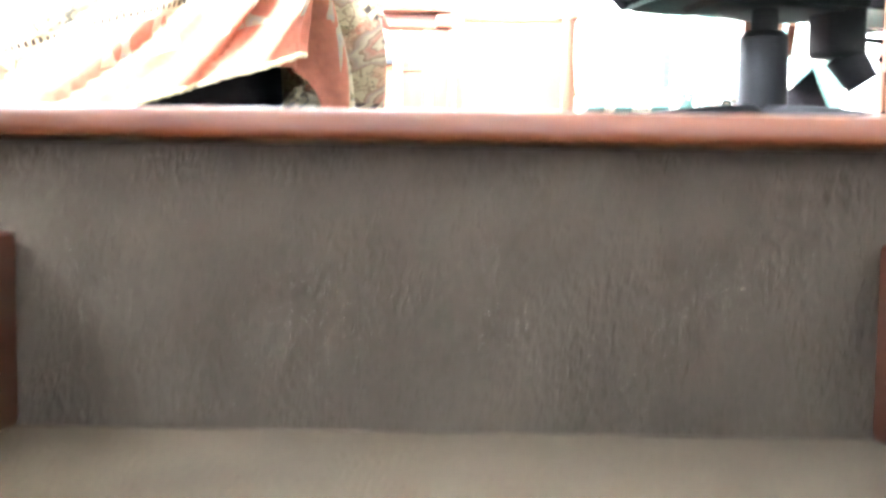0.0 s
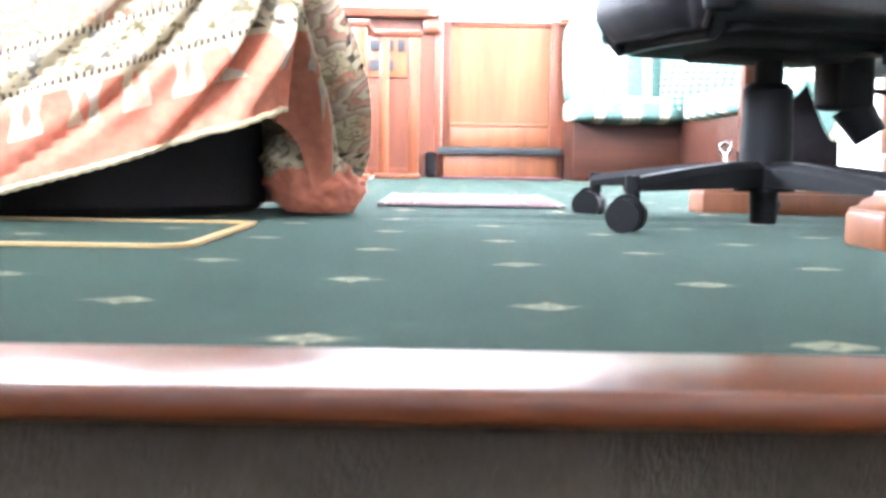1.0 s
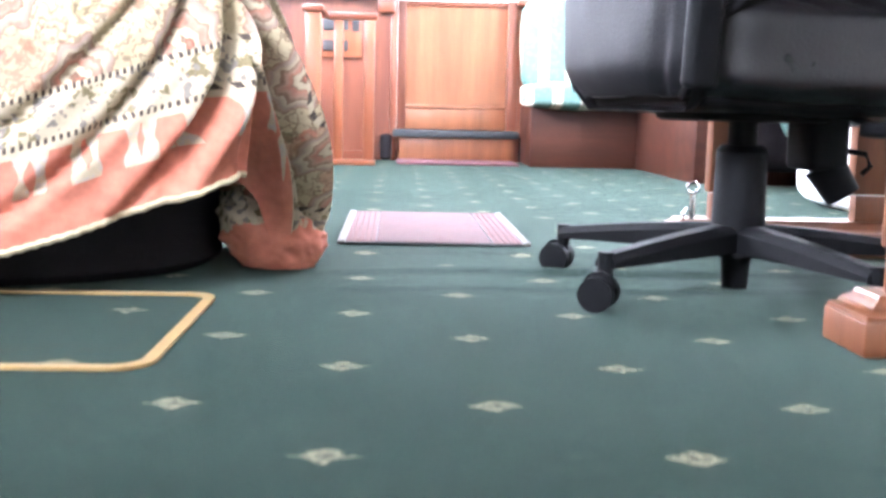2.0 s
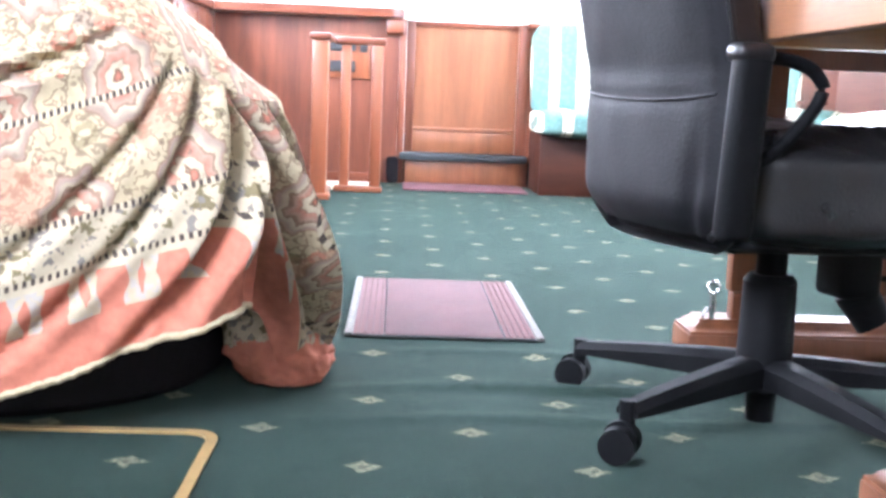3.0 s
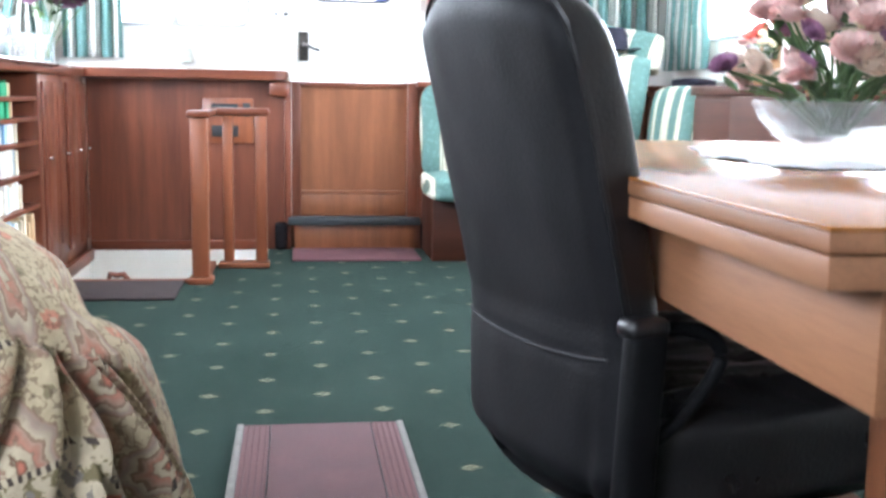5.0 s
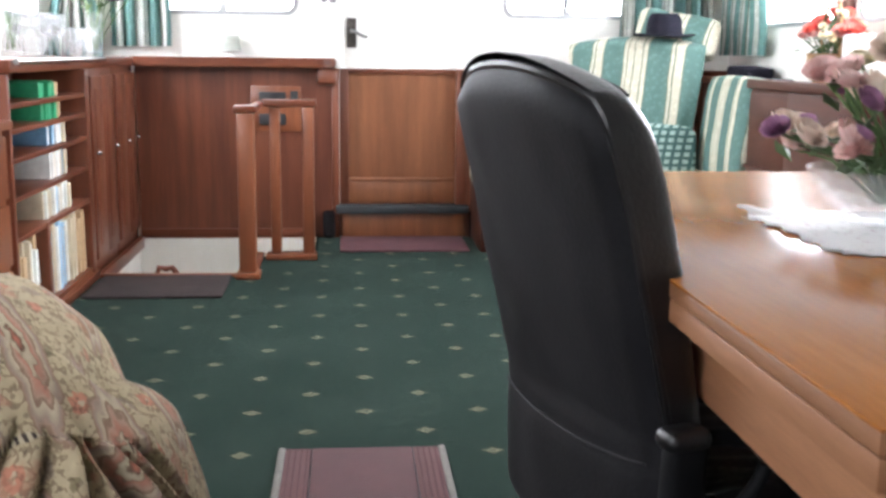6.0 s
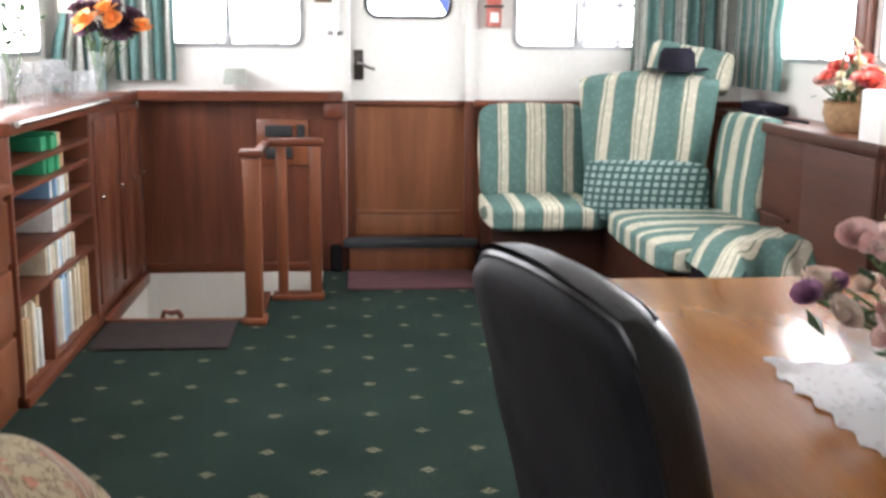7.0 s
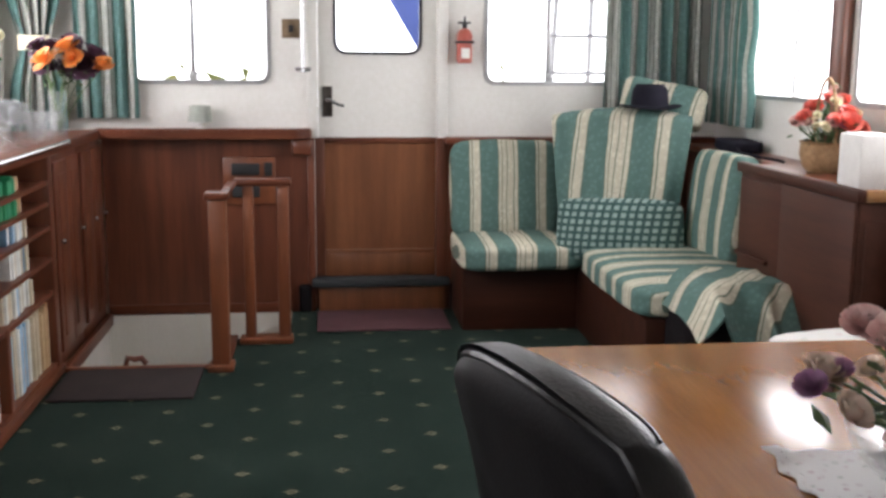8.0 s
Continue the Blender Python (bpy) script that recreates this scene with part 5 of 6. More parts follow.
    for k in range(5):
        a = radians(144.5 + 72 * k)
        turn = Matrix.Rotation(a, 4, "Z")
        bm = bmesh.new()
        n = 8
        rings = []
        for i in range(n + 1):
            f = i / n
            x, w, hi, lo = 0.035 + 0.292 * f, 0.030 - 0.010 * f, 0.114 - 0.030 * f ** 1.4, 0.070 - 0.006 * f
            rings.append([bm.verts.new(turn @ Vector(p)) for p in ((x, -w, lo), (x, w, lo), (x, w, hi - 0.012), (x, w * 0.5, hi), (x, -w * 0.5, hi), (x, -w, hi - 0.012))])
        for p, q in zip(rings, rings[1:]):
            for i in range(6):
                bm.faces.new((p[i], p[(i + 1) % 6], q[(i + 1) % 6], q[i]))
        bm.faces.new(rings[0][::-1])
        bm.faces.new(rings[-1])
        leg = part("leg", to_foot(bm), PLASTIC, c)
        bm = bmesh.new()
        e = turn @ Vector((0.326, 0, 0))
        rod(bm, e + Vector((0, 0, 0.05)), e + Vector((0, 0, 0.088)), 0.012)
        side = Vector((0.42, 0.91, 0))
        back_off = turn @ Vector((0.012, 0, 0))
        for sgn in (-1, 1):
            m = e + back_off + Vector((0, 0, 0.0265)) + side * (0.016 * sgn)
            rod(bm, m - side * 0.012, m + side * 0.012, 0.0265, 0.0265, 24)
        m = e + back_off + Vector((0, 0, 0.036))
        rod(bm, m - side * 0.006, m + side * 0.006, 0.024, 0.024, 16)
        part("castor", to_foot(bm), PLASTIC, leg)


build_office_chair()

# ---- chair under a throw ----


def build_draped_chair():
    c = thing("draped_chair", (-0.68, 2.2, 0), "low chair hidden under a patterned salmon and cream throw", "chair")
    bm = bmesh.new()
    lathe(bm, (0, 0, 0), [(0.36, 0.004), (0.38, 0.02), (0.37, 0.20), (0.34, 0.40), (0.0, 0.42)], 40)
    bmesh.ops.transform(bm, matrix=Matrix.Translation((-0.765, 2.235, 0)) @ Matrix.Diagonal((1.05, 0.92, 1, 1)), verts=bm.verts)
    part("base", bm, UNDER, c, "black upholstered base")
    cx, cy, A, B = -0.69, 2.16, 0.475, 0.285

    def reach(t):
        ct, st = abs(math.cos(t)), abs(math.sin(t))
        return 1 / ((ct / A) ** 3.2 + (st / B) ** 3.2) ** (1 / 3.2)

    def ease(a, b, x):
        x = min(1, max(0, (x - a) / (b - a)))
        return x * x * (3 - 2 * x)

    def crown(x, y):
        ridge = 0.670 - 0.095 * ease(-0.52, -0.28, x)
        shoulder = 0.528 - 0.03 * ease(-0.31, -0.20, x)
        w = ease(-0.385, -0.335, x) * ease(2.06, 2.13, y)
        z = ridge * (1 - w) + shoulder * w - 0.04 * ease(2.25, 2.45, y)
        return z + 0.012 * noise.noise((x * 6, y * 6, 1))

    perimeter = {}
    total, last = 0.0, None
    for d in range(-180, 181):
        t = radians(d)
        p = Vector((reach(t) * math.cos(t), reach(t) * math.sin(t)))
        total += (p - last).length if last else 0.0
        perimeter[d], last = total, p

    def around(deg):
        k = min(179, max(-180, math.floor(deg)))
        return perimeter[k] + (perimeter[k + 1] - perimeter[k]) * (deg - k)

    corner = around(-31)

    def ridge_line(du, dz, k1, k2, wide, deep):
        """One sharp crease that falls from the apex of the throw and sweeps aside."""
        if dz <= 0:
            return 0.0
        q = (du - k1 * dz - k2 * dz * dz) / (wide * (0.6 + 1.2 * dz))
        return 1.45 * deep * min(1, dz / 0.18) * (-math.exp(-q * q) + 0.40 * math.exp(-((q - 2.2) / 1.6) ** 2) + 0.25 * math.exp(-((q + 2.4) / 1.7) ** 2))

    FRONT = ((0.06, -0.10, 0.009, 0.014), (0.144, -0.78, 0.013, 0.026), (0.23, -1.10, 0.014, 0.028), (-0.15, -0.95, 0.012, 0.014),
             (-2.4, 0.0, 0.030, 0.030), (-0.60, -0.6, 0.014, 0.012))
    SIDE = ((0.17, 0.25, 0.018, 0.036), (0.05, 0.02, 0.010, 0.022), (0.26, 0.10, 0.012, 0.036), (0.42, 0.10, 0.013, 0.034), (0.58, 0.10, 0.013, 0.024))

    def sheet(deg, v, front):
        """A point of the throw: over the crown for v below 0.4, then hanging. The front panel is lifted at its corner, the side one reaches the floor."""
        t = radians(deg)
        R = reach(t)
        arc = around(deg)
        lift = max(0.03, 0.186 - 0.345 * max(0, corner - arc))
        h = lift if front else 0.010 + 0.165 * ease(-17, -29, deg)
        hem = lift if front else -0.10 + 0.286 * ease(-15, -25, deg)
        lap = 0.0 if front else -0.016 * ease(-15, -30, deg)
        x0, y0 = cx + R * 0.93 * math.cos(t), cy + R * 0.93 * math.sin(t)
        wave = 0.5 * math.sin(arc * 19 + 1) + 0.8 * noise.noise((arc * 6, v * 2, 5))
        if v < 0.4:
            k = v / 0.4
            x, y = cx + (R * 0.93 + lap) * k * math.cos(t), cy + (R * 0.93 + lap) * k * math.sin(t)
            z = crown(x, y) - 0.075 * k ** 4 + 0.008 * wave * k + lap * 0.5
            up = crown(x0, y0) - hem + (1 - k) * R * 0.9
        else:
            s = (v - 0.4) / 0.6
            top = crown(x0, y0) - 0.075
            z = top + (h - top) * s
            flare = 0.060 * math.sin(0.5 * math.pi * min(1, s * 1.5)) + 0.03 * s * ease(30, 80, abs(deg)) - 0.03 * ease(0.5, 1, s) * ease(40, 15, abs(deg))
            du, dz = arc - corner, 0.64 - z
            fold = sum(ridge_line(du, dz, *k) for k in (FRONT if front else SIDE))
            fold *= 1 - 0.45 * ease(0.75, 1, s)
            fold += (0.006 + 0.008 * s) * wave + 0.004 * noise.noise((arc * 26, z * 14, 2)) * s
            if not front and deg > 20:
                fold += 0.012 * s * math.sin(arc * 24)
            hang = R * 0.93 + flare + fold + lap * (1 + 1.6 * s)
            x, y = cx + hang * math.cos(t), cy + hang * math.sin(t)
            if not front:
                y += 0.11 * ease(0.45, 1, s) * ease(8, -14, deg)
            up = z - hem
        return (x, y, max(0.006, z), arc, up)

    for name, d0, d1, n in (("throw", -180, -29, 260), ("throw_side", -38, 180, 300)):
        bm = bmesh.new()
        grid(bm, n, 76, lambda u, v: sheet(d0 + (d1 - d0) * u, v, name == "throw"))
        bmesh.ops.remove_doubles(bm, verts=bm.verts, dist=0.0003)
        thicken(bm, 0.004)
        part(name, bm, THROW, c)
    # cream braid along the lifted hem
    bm = bmesh.new()
    pts = [sheet(-180 + 151 * k / 160, 1.0, True)[:3] for k in range(161)]
    pipe(bm, [(x, y, z + 0.0012 * math.sin(k * 2.1)) for k, (x, y, z) in enumerate(pts)], 0.0058, 6)
    part("braid", bm, BRAID, c, "cream corded braid along the hem")
    # loose corner of the throw bunched on the floor
    bm = bmesh.new()

    def lump(u, v):
        a, b = 2 * math.pi * u, math.pi * (v - 0.5)
        cb = max(0.0, math.cos(b)) ** 0.75
        dx, dy, dz = math.copysign(abs(math.cos(a)) ** 0.9, math.cos(a)) * cb, math.sin(a) * cb, math.sin(b)
        n = Vector((dx * 1.3, dy * 1.3, dz * 1.6))
        w = 1 + 0.10 * noise.noise(n * 1.6) - 0.15 * abs(noise.noise(Vector((dx * 3.2 + dz * 2.4, dy * 3, dz * 1.2)))) - 0.05 * abs(math.sin(5 * dx - 7 * dz))
        x = -0.272 + 0.100 * dx * w + 0.010 * (1 - dz)
        y = 2.165 + 0.066 * dy * w
        z = 0.068 + 0.078 * dz * w - 0.022 * dx * (1 if dz > 0 else 0.35)
        return (x, y, max(0.006, z), 0.25 * dx + 0.3, 0.05 * (dz + 1) if dz - 0.4 * dx < 0.3 else 0.15 + 0.06 * (dz - 0.4 * dx - 0.3))

    grid(bm, 90, 50, lump)
    bmesh.ops.remove_doubles(bm, verts=bm.verts, dist=0.0003)
    part("bunched_corner", bm, THROW, c, "bunched salmon corner of the throw")


build_draped_chair()

# ---- mats and the floor hatch ----


def build_mats():
    m = thing("door_runner", (0.05, 2.88, 0), "plum and rose rectangular mat lying on the carpet", "mat")
    x0, x1, y0, y1 = -0.165, 0.257, 2.535, 3.222
    part("field", bm_box(x0 + 0.085, x1 - 0.085, y0 + 0.006, y1 - 0.006, 0.002, 0.009, 0.002), MAT_PINK, m)
    for a, b in ((x0 + 0.018, x0 + 0.083), (x1 - 0.083, x1 - 0.018)):
        part("border", bm_box(a, b, y0 + 0.006, y1 - 0.006, 0.002, 0.008, 0.002), MAT_PINK2, m, "rose ribbed border")
        for k in range(4):
            x = a + 0.010 + k * 0.0145
            part("rib", bm_box(x, x + 0.004, y0 + 0.008, y1 - 0.008, 0.0082, 0.0105), MAT_PINK, m)
    for a in (x0, x1 - 0.0175):
        part("binding", bm_box(a, a + 0.0175, y0, y1, 0.002, 0.011, 0.004), MAT_EDGE, m, "grey side binding")
    for a in (x0 + 0.0835, x1 - 0.0845):
        part("seam", bm_box(a, a + 0.001, y0 + 0.006, y1 - 0.006, 0.002, 0.0105), RUBBER, m)
    part("backing", bm_box(x0 + 0.018, x1 - 0.018, y0 - 0.002, y0 + 0.0055, 0.002, 0.007, 0.002), RUBBER, m)
    single("hatch_mat", bm_box(-1.065, -0.505, 4.945, 5.365, 0.001, 0.012, 0.005), MAT_DARK, (-0.8, 5.15, 0), "dark brown mat in front of the stair hatch", "mat")
    h = thing("floor_hatch", (-0.65, 1.66, 0), "carpeted floor hatch outlined by an ochre strip", "hatch", "", "structure")
    x0, x1, y0, y1 = -1.02, -0.312, 1.40, 1.890
    bm = bmesh.new()
    outer = rounded(x0, x1, y0, y1, 0.045)
    inner = rounded(x0 + 0.016, x1 - 0.016, y0 + 0.016, y1 - 0.016, 0.035)
    lo = []
    for pts, z in ((outer, 0.001), (outer, 0.005), (inner, 0.005), (inner, 0.001)):
        lo.append([bm.verts.new((p[0], p[1], z)) for p in pts])
    n = len(outer)
    for a, b in zip(lo, lo[1:] + lo[:1]):
        for k in range(n):
            bm.faces.new((a[k], a[(k + 1) % n], b[(k + 1) % n], b[k]))
    bmesh.ops.recalc_face_normals(bm, faces=bm.faces)
    part("edge_strip", bm, STRIP, h)


build_mats()

# ---- settee in the fore starboard corner ----


def build_settee():
    s = thing("corner_settee", (1.5, 5.7, 0), "built-in corner settee with a dark wooden base", "settee")
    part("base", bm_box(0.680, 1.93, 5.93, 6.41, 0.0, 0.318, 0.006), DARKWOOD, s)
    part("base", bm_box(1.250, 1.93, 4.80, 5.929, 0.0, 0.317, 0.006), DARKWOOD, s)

    def pad(name, sx, sy, sz, m, mt, label, puff=0.2, category="cushion"):
        bm = bmesh.new()
        cushion(bm, sx, sy, sz, m, puff, 12)
        single(name, bm, mt, m.translation - Vector((0, 0, sz / 2)), label, category, "settee cushions")

    pad("seat_cushion", 0.60, 0.62, 0.125, pose(0.955, 6.07, 0.382), STRIPE_X, "green and cream striped seat cushion on the settee")
    pad("back_cushion", 0.565, 0.50, 0.13, pose(0.935, 6.27, 0.66, 90 - 8, 0, 0), STRIPE_X, "green and cream striped back cushion against the bulkhead")
    pad("seat_cushion", 0.66, 1.02, 0.125, pose(1.53, 5.275, 0.382), STRIPE_Y, "green and cream striped side seat cushion")
    pad("seat_cushion", 0.62, 0.60, 0.120, pose(1.57, 6.09, 0.380), STRIPE_D, "striped corner seat cushion partly covered")
    pad("back_cushion", 0.60, 0.50, 0.12, pose(1.825, 5.575, 0.655, 90 - 6, 0, -90), STRIPE_Y, "striped back cushion against the side wall")
    m = pose(1.42, 5.80, 0.512, 90 - 14, 0, -14)
    pad("check_pillow", 0.60, 0.30, 0.13, m, CHECK, "dark green checked pillow in the settee corner", 0.3, "pillow")
    # striped cover over the corner back
    b = thing("settee_cover", (1.55, 6.05, 0.5), "striped cover draped over the rounded settee corner back", "cover")
    bm = bmesh.new()
    M = pose(1.448, 5.93, 0.54, 0, 0, -14)

    def place(u, v):
        x = (u - 0.5) * 0.60
        bow = 0.03 * math.cos(math.pi * (u - 0.5))
        if v < 0.62:
            f = v / 0.62
            z = 0.05 + 0.45 * f - 0.04 * (2 * u - 1) ** 2 * f
            y = -0.02 + 0.06 * f - bow + 0.012 * math.sin(19 * u + 1) * (1 - f) + 0.005 * math.sin(41 * u)
        else:
            f = (v - 0.62) / 0.38
            a = f * math.pi * 0.75
            z = 0.50 - 0.04 * (2 * u - 1) ** 2 + 0.05 * math.sin(a) - 0.10 * max(0, f - 0.6)
            y = 0.04 - bow + 0.13 * (1 - math.cos(a)) / 1.7
        x *= 1 + 0.12 * min(v, 0.62) / 0.62 - 0.25 * max(0, v - 0.75)
        x += 0.03 * (v - 0.5) * (1 if u > 0.5 else -0.4)
        return tuple(M @ Vector((x, y, z)))

    grid(bm, 40, 40, place)
    thicken(bm, 0.012)
    part("cover", bm, STRIPE_D, b)
    bm = bmesh.new()
    cushion(bm, 0.50, 0.46, 0.10, M @ pose(0, 0.07, 0.27, 90 - 7, 0, 0), 0.1, 8)
    part("pad", bm, STRIPE_D, b)
    pad("scatter_cushion", 0.42, 0.22, 0.10, pose(1.70, 6.09, 1.10, 62, 10, -20), STRIPE_D, "striped scatter cushion lying on the settee corner", 0.3)
    # felt hat
    h = thing("felt_hat", (1.595, 5.97, 1.084), "dark felt hat with a brim lying on the covered back", "hat")
    bm = bmesh.new()
    lathe(bm, (1.595, 5.97, 1.084), [(0.150, 0.0), (0.158, 0.004), (0.146, 0.010), (0.09, 0.012), (0.0, 0.012)], 28)
    for v in bm.verts:
        v.co.z += 0.14 * (v.co.x - 1.595) ** 2 * 4
    part("brim", bm, FELT, h)
    bm = bmesh.new()
    lathe(bm, (1.595, 5.97, 1.091), [(0.092, 0.0), (0.091, 0.03), (0.084, 0.085), (0.066, 0.112), (0.036, 0.105), (0.0, 0.090)], 28)
    part("crown", bm, FELT, h)
    # stool with a striped cover thrown over it
    t = thing("covered_stool", (1.50, 4.62, 0), "low dark stool with a striped cover thrown over it", "stool")
    bm = bmesh.new()
    cushion(bm, 0.42, 0.34, 0.36, pose(1.54, 4.70, 0.265), 0.1, 10)
    part("seat", bm, UNDER, t)
    for sx in (-1, 1):
        for sy in (-1, 1):
            bm = bmesh.new()
            rod(bm, (1.545 + 0.17 * sx, 4.62 + 0.14 * sy, 0.001), (1.545 + 0.15 * sx, 4.62 + 0.12 * sy, 0.12), 0.02)
            part("leg", bm, UNDER, t)
    bm = bmesh.new()

    def drape(u, v):
        x, y = 1.25 + 0.55 * u, 4.36 + 0.54 * v
        z = 0.480 + 0.014 * noise.noise((x * 8, y * 8, 2)) + 0.025 * (1 - (2 * u - 1) ** 2)
        if u < 0.35:
            d = (0.35 - u) / 0.35
            z -= 0.09 * d * d
            x += 0.05 * d
        if v < 0.4:
            d = (0.4 - v) / 0.4
            flap = math.exp(-((u - 0.50) / 0.13) ** 2)
            tail = min(1, max(0, (u - 0.6) / 0.15))
            z -= d * (0.05 * d + 0.25 * flap + 0.25 * tail * (1 - flap))
            y += d * 0.05 * flap
            x += 0.02 * d * math.sin(14 * u)
        if u > 0.88:
            z -= 0.14 * ((u - 0.88) / 0.12) ** 1.5
            x -= 0.03 * (u - 0.88) / 0.12
        return (x, y, z)

    grid(bm, 40, 36, drape)
    thicken(bm, 0.010)
    part("cover", bm, STRIPE_D, t)


build_settee()


def build_sideboard():
    s = thing("sideboard", (1.85, 4.6, 0), "reddish-brown wooden sideboard with drawers under the starboard window", "sideboard")
    y0, y1, x0 = 4.14, 5.14, 1.745
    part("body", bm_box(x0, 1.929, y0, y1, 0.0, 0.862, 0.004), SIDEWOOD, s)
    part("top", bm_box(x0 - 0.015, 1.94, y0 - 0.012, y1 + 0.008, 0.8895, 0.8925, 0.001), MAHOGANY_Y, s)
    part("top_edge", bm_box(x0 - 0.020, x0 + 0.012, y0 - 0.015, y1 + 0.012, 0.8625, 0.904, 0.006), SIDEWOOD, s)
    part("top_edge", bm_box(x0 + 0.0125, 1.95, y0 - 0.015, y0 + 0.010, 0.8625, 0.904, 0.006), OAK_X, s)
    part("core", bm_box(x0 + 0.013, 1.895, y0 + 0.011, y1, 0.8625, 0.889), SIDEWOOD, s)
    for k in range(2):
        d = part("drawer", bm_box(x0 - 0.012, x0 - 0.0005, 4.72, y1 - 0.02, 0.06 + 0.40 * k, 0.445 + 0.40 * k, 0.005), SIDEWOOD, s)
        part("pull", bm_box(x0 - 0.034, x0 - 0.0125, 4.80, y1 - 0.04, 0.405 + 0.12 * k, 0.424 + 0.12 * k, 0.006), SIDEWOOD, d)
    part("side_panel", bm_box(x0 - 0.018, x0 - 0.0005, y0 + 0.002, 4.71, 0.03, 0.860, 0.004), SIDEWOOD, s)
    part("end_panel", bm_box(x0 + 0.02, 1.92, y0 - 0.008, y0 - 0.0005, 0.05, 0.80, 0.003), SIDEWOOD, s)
    b = thing("white_planter", (1.84, 4.27, 0.893), "plain white box-shaped planter on the sideboard", "planter")
    part("box", bm_box(1.757, 1.885, 4.185, 4.34, 0.8935, 1.078, 0.008), PAPER, b)
    # dark oddments on the ledge behind the settee
    o = thing("folded_bag", (1.99, 5.75, 0.889), "dark soft bag lying on the wooden ledge", "bag")
    bm = bmesh.new()
    cushion(bm, 0.15, 0.30, 0.055, pose(1.985, 5.80, 0.918), 0.3, 8)
    part("body", bm, FELT, o)
    bm = bmesh.new()
    pipe(bm, [(1.93, 5.70, 0.925), (1.92, 5.60, 0.90), (1.94, 5.45, 0.894), (1.96, 5.30, 0.894), (1.95, 5.2, 0.894)], 0.006)
    part("strap", bm, FELT, o)


build_sideboard()


def build_covered_sofa():
    s = thing("covered_sofa", (1.65, 3.4, 0), "low sofa under a loose white floral cover", "sofa")
    bm = bmesh.new()
    cushion(bm, 0.60, 1.00, 0.34, pose(1.63, 3.45, 0.175), 0.05, 12)
    part("skirt", bm, WHITEFLORAL, s)
    for k, (y, z) in enumerate(((3.2, 0.41), (3.72, 0.40))):
        bm = bmesh.new()
        cushion(bm, 0.56, 0.48, 0.17, pose(1.62, y, z, 4, -3, 5 - 8 * k), 0.3, 10)
        part("seat_cushion", bm, WHITEFLORAL, s)
    bm = bmesh.new()
    cushion(bm, 0.42, 0.98, 0.14, pose(1.84, 3.45, 0.56, 0, 78, 0), 0.2, 10)
    part("back", bm, WHITEFLORAL, s)


build_covered_sofa()

# ---- curtains and small things on the walls ----


def curtain(p0, p1, z0, z1, folds, amp, material, label, tie=None, seed=0):
    p0, p1 = Vector((*p0, 0)), Vector((*p1, 0))
    n = Vector((-(p1 - p0).y, (p1 - p0).x, 0)).normalized()
    bm = bmesh.new()

    def place(u, v):
        z = z1 + (z0 - z1) * v
        w = 1.0
        if tie:
            w = 1 - 0.45 * math.exp(-((z - tie) / 0.16) ** 2)
        s = 0.5 + (u - 0.5) * w
        a = folds * 2 * math.pi * u + 0.9 * noise.noise((u * 4, v * 1.5, seed))
        d = amp * math.sin(a) * (0.6 + 0.4 * v) + 0.012 * noise.noise((u * 9, v * 5, seed + 3))
        p = p0.lerp(p1, s) + n * d
        return (p.x, p.y, z)

    grid(bm, folds * 12, 24, place)
    thicken(bm, 0.003)
    c = thing("curtain", ((p0 + p1) / 2).to_tuple()[:2] + (z0,), label, "curtain", "saloon curtains")
    part("cloth", bm, material, c)
    if tie:
        bm = bmesh.new()
        q, w = (p0 + p1) / 2, (p1 - p0).length * 0.30
        d = (p1 - p0).normalized()
        pts = [q + d * w * math.cos(a) + n * (amp + 0.014) * math.sin(a) + Vector((0, 0, tie)) for a in np.linspace(0, 2 * math.pi, 24)]
        rows = [[bm.verts.new(p + Vector((0, 0, h))) for p in pts[:-1]] for h in (-0.035, 0.035)]
        for k in range(23):
            bm.faces.new((rows[0][k], rows[0][(k + 1) % 23], rows[1][(k + 1) % 23], rows[1][k]))
        thicken(bm, 0.004)
        part("tieback", bm, PETAL_CREAM, c, "cream fabric tieback")
    return c


STRIPED = "gathered green and cream striped curtain"
curtain((-1.20, YB - 0.06), (-0.90, YB - 0.06), 1.015, 1.95, 5, 0.022, CURTAIN_X, STRIPED, seed=1)
curtain((1.47, YB - 0.06), (1.98, YB - 0.06), 1.06, 1.95, 7, 0.024, CURTAIN_X, STRIPED, seed=2)
curtain((XR - 0.06, 6.38), (XR - 0.06, 5.77), 1.0, 1.95, 9, 0.028, CURTAIN_Y, STRIPED, seed=3)
curtain((XL + 0.03, 6.18), (XL + 0.26, 6.33), 0.95, 1.95, 5, 0.024, CURTAIN_Y, STRIPED + " held by a tieback", tie=1.38, seed=4)
structure("trim_window_post", bm_box(XR - 0.045, XR - 0.001, 4.96, 5.07, 0.8885, 2.049, 0.006), MAHOGANY, "dark wooden post between the starboard windows")


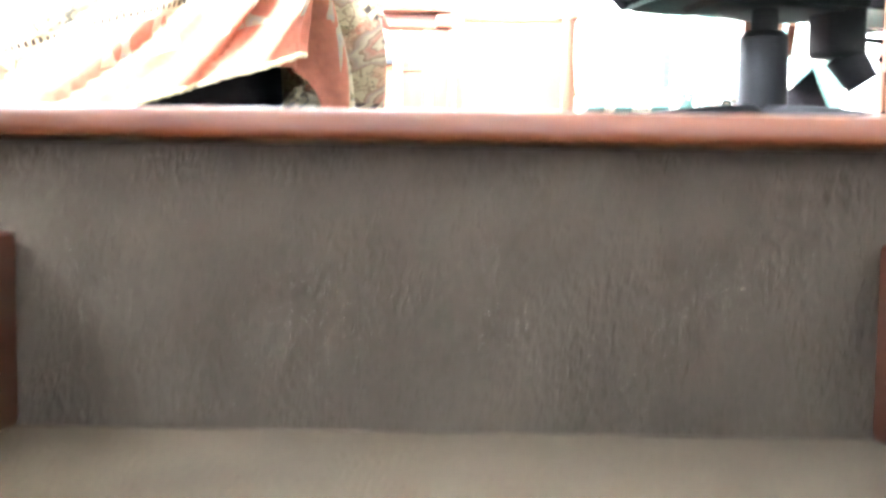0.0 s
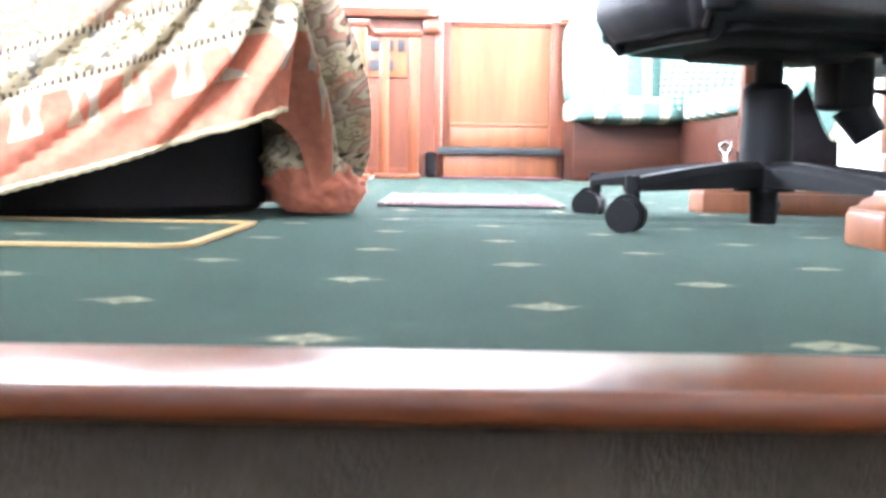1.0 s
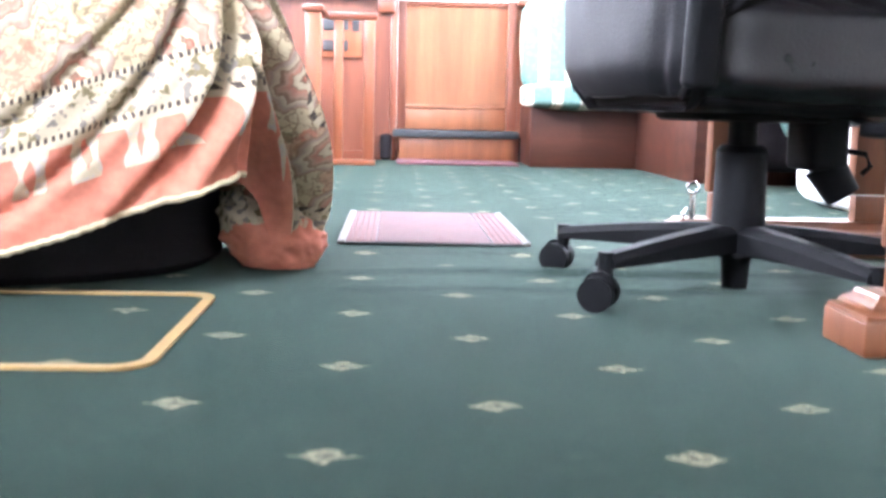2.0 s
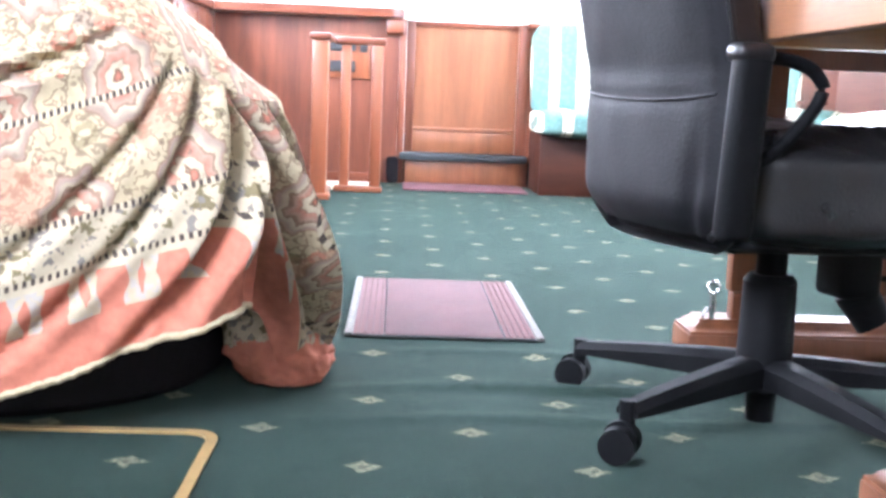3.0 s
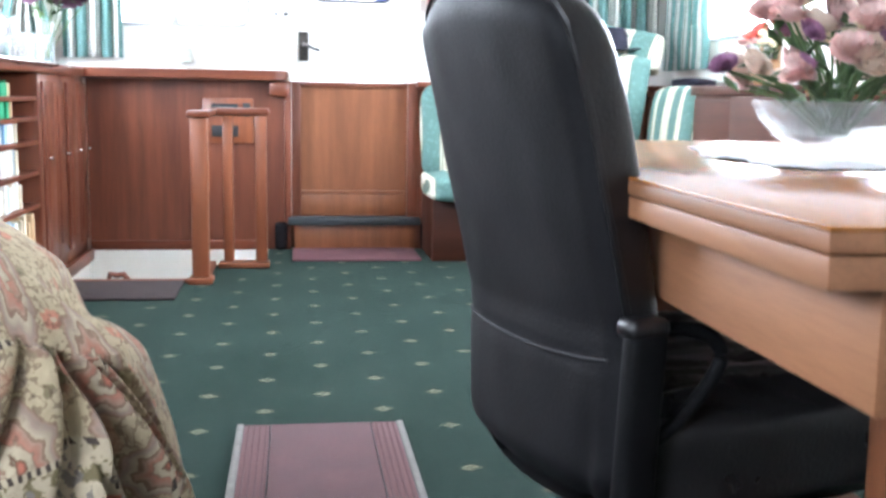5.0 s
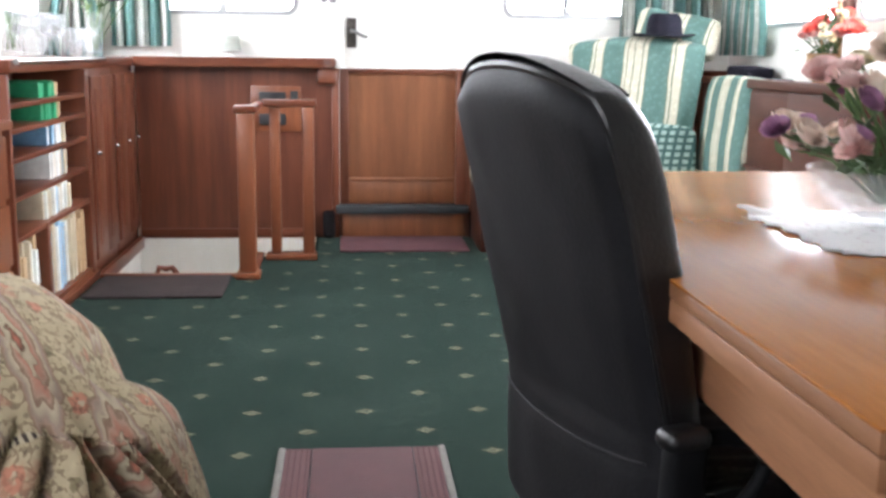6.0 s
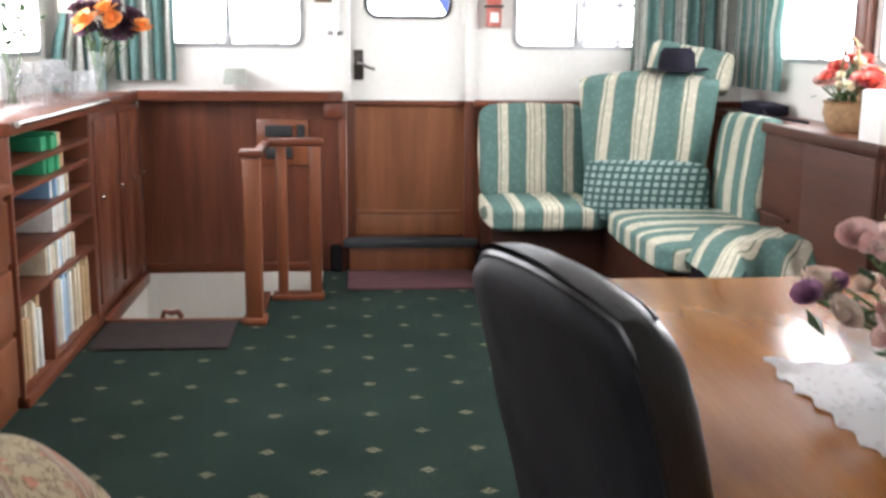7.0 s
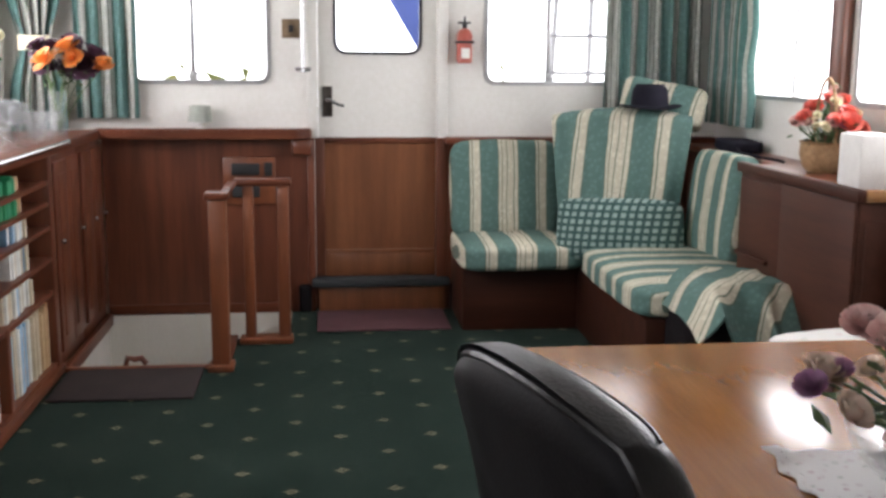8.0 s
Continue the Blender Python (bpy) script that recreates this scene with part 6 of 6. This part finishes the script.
def build_wall_things():
    e = thing("fire_extinguisher", (0.735, 6.38, 1.30), "small red fire extinguisher on a wall bracket", "fire extinguisher")
    bm = bmesh.new()
    lathe(bm, (0.735, 6.375, 1.295), [(0.034, 0.0), (0.040, 0.006), (0.041, 0.14), (0.030, 0.165), (0.014, 0.175), (0.0, 0.176)], 24)
    part("cylinder", bm, RED, e)
    bm = bmesh.new()
    rod(bm, (0.735, 6.375, 1.471), (0.735, 6.375, 1.495), 0.012)
    box(bm, 0.70, 0.765, 6.365, 6.385, 1.494, 1.504, 0.003)
    rod(bm, (0.735, 6.375, 1.504), (0.735, 6.375, 1.53), 0.005)
    part("valve", bm, RUBBER, e)
    part("label_plate", bm_box(0.713, 0.757, 6.331, 6.336, 1.32, 1.37, 0.001), PAPER, e, "pale printed label")
    part("strap", bm_box(0.690, 0.780, 6.332, 6.429, 1.395, 1.408, 0.003), RUBBER, e)
    r = thing("grab_rail", (-0.082, 6.38, 1.26), "upright chrome grab rail beside the door", "grab rail")
    bm = bmesh.new()
    pipe(bm, [(-0.085, 6.375, 1.245), (-0.085, 6.375, 1.95)], 0.0125, 14)
    part("bar", bm, DARK_CHROME, r)
    bm = bmesh.new()
    rod(bm, (-0.085, 6.375, 1.262), (-0.085, 6.4285, 1.262), 0.010)
    box(bm, -0.125, -0.045, 6.368, 6.384, 1.250, 1.272, 0.007)
    part("bracket", bm, DARK_CHROME, r)
    s = thing("light_switch", (-0.143, 6.42, 1.46), "bronze square light switch on the white wall", "switch")
    part("plate", bm_box(-0.190, -0.098, 6.420, 6.4295, 1.415, 1.510, 0.003), BRONZE, s)
    part("rocker", bm_box(-0.155, -0.132, 6.413, 6.4195, 1.445, 1.48, 0.003), RUBBER, s)
    l = thing("table_lamp", (-0.60, 6.36, 0.964), "tiny table lamp with a grey-green shade on the shelf", "lamp")
    bm = bmesh.new()
    lathe(bm, (-0.60, 6.365, 0.9635), [(0.026, 0.0), (0.026, 0.006), (0.008, 0.012), (0.008, 0.04), (0.0, 0.041)], 18)
    part("stand", bm, PAPER, l)
    bm = bmesh.new()
    lathe(bm, (-0.60, 6.365, 0.997), [(0.062, 0.0), (0.050, 0.080), (0.046, 0.080), (0.057, 0.002)], 24)
    part("shade", bm, LAMP_SHADE, l, "grey-green fabric shade")
    # glasses along the port ledge
    rnd = random.Random(3)
    for k, (x, y) in enumerate(((-1.18, 5.42), (-1.22, 5.30), (-1.17, 5.20), (-1.24, 5.10), (-1.18, 5.02), (-1.22, 4.90), (-1.17, 5.56), (-1.28, 5.5))):
        bm = bmesh.new()
        if k % 3:
            profile = [(0.034, 0.0), (0.035, 0.004), (0.008, 0.009), (0.0055, 0.03), (0.0055, 0.075), (0.018, 0.085), (0.036, 0.105), (0.043, 0.135), (0.041, 0.175), (0.039, 0.175), (0.040, 0.135), (0.033, 0.108), (0.012, 0.090), (0.0, 0.088)]
        else:
            profile = [(0.040, 0.0), (0.042, 0.008), (0.062, 0.04), (0.078, 0.10), (0.080, 0.125), (0.076, 0.125), (0.073, 0.10), (0.056, 0.045), (0.034, 0.016), (0.0, 0.015)]
        lathe(bm, (x, y, 0.962), profile, 22)
        single("cut_glass_goblet" if k % 3 else "cut_glass_bowl", bm, GLASS, (x, y, 0.962), "clear cut-glass vessel standing on the wooden ledge", "glassware", "glasses on the ledge")


build_wall_things()

# ---- outside ----


def build_outside():
    structure("backdrop_fore", bm_box(-90, 90, 70, 70.5, -1.6, 60), BRIGHT, "bright overcast distance ahead")
    structure("backdrop_port", bm_box(-90.5, -90, -60, 70, -1.6, 60), BRIGHT, "bright overcast distance to port")
    structure("backdrop_starboard", bm_box(90, 90.5, -60, 70, -1.6, 60), BRIGHT, "bright overcast distance to starboard")
    structure("ground", bm_box(-400, 400, -400, 400, -1.62, -1.6), QUAY, "pale quay beyond the windows")
    g = thing("metal_ladder", (1.6, 9.0, -1.6), "pale metal ladder frame standing outside the window", "ladder")
    for a, b in ((1.62, 1.86), (1.98, 2.12)):
        bm = bmesh.new()
        pipe(bm, [(a, 9.0, -1.6), (b, 9.2, 2.6)], 0.022)
        part("rail", bm, ALU, g)
    for k in range(9):
        bm = bmesh.new()
        pipe(bm, [(1.75, 9.1, 0.1 + 0.28 * k), (2.35, 9.1, 0.1 + 0.28 * k)], 0.014)
        part("rung", bm, ALU, g)
    bm = bmesh.new()
    v = [bm.verts.new(p) for p in ((1.04, 9.5, -1.6), (1.16, 9.5, -1.6), (1.16, 9.6, 2.4), (0.19, 9.6, 2.4), (0.79, 9.5, 1.36), (1.04, 9.5, 0.8))]
    bm.faces.new(v)
    thicken(bm, 0.02)
    single("blue_tarpaulin", bm, TARP, (0.9, 10, -1.6), "blue tarpaulin hanging outside beyond the door", "tarpaulin")
    rnd = random.Random(2)
    for bx, by in ((-3.2, 26.0), (-2.6, 27.0), (4.5, 30)):
        bm = bmesh.new()
        for _ in range(260):
            c = Vector((bx + rnd.gauss(0, 0.5), by + rnd.gauss(0, 0.5), -1.4 + abs(rnd.gauss(0.9, 0.7))))
            d = [Vector((rnd.gauss(0, 0.12), rnd.gauss(0, 0.12), rnd.gauss(0, 0.12))) for _ in range(3)]
            bm.faces.new([bm.verts.new(c + q) for q in d])
        b = thing("bush", (bx, by, -1.6), "distant yellow-green bush on the quay", "bush")
        part("crown", bm, BUSH, b)
        bm = bmesh.new()
        rod(bm, (bx, by, -1.6), (bx, by, -0.6), 0.06, 0.03)
        part("trunk", bm, WICKER, b)


build_outside()
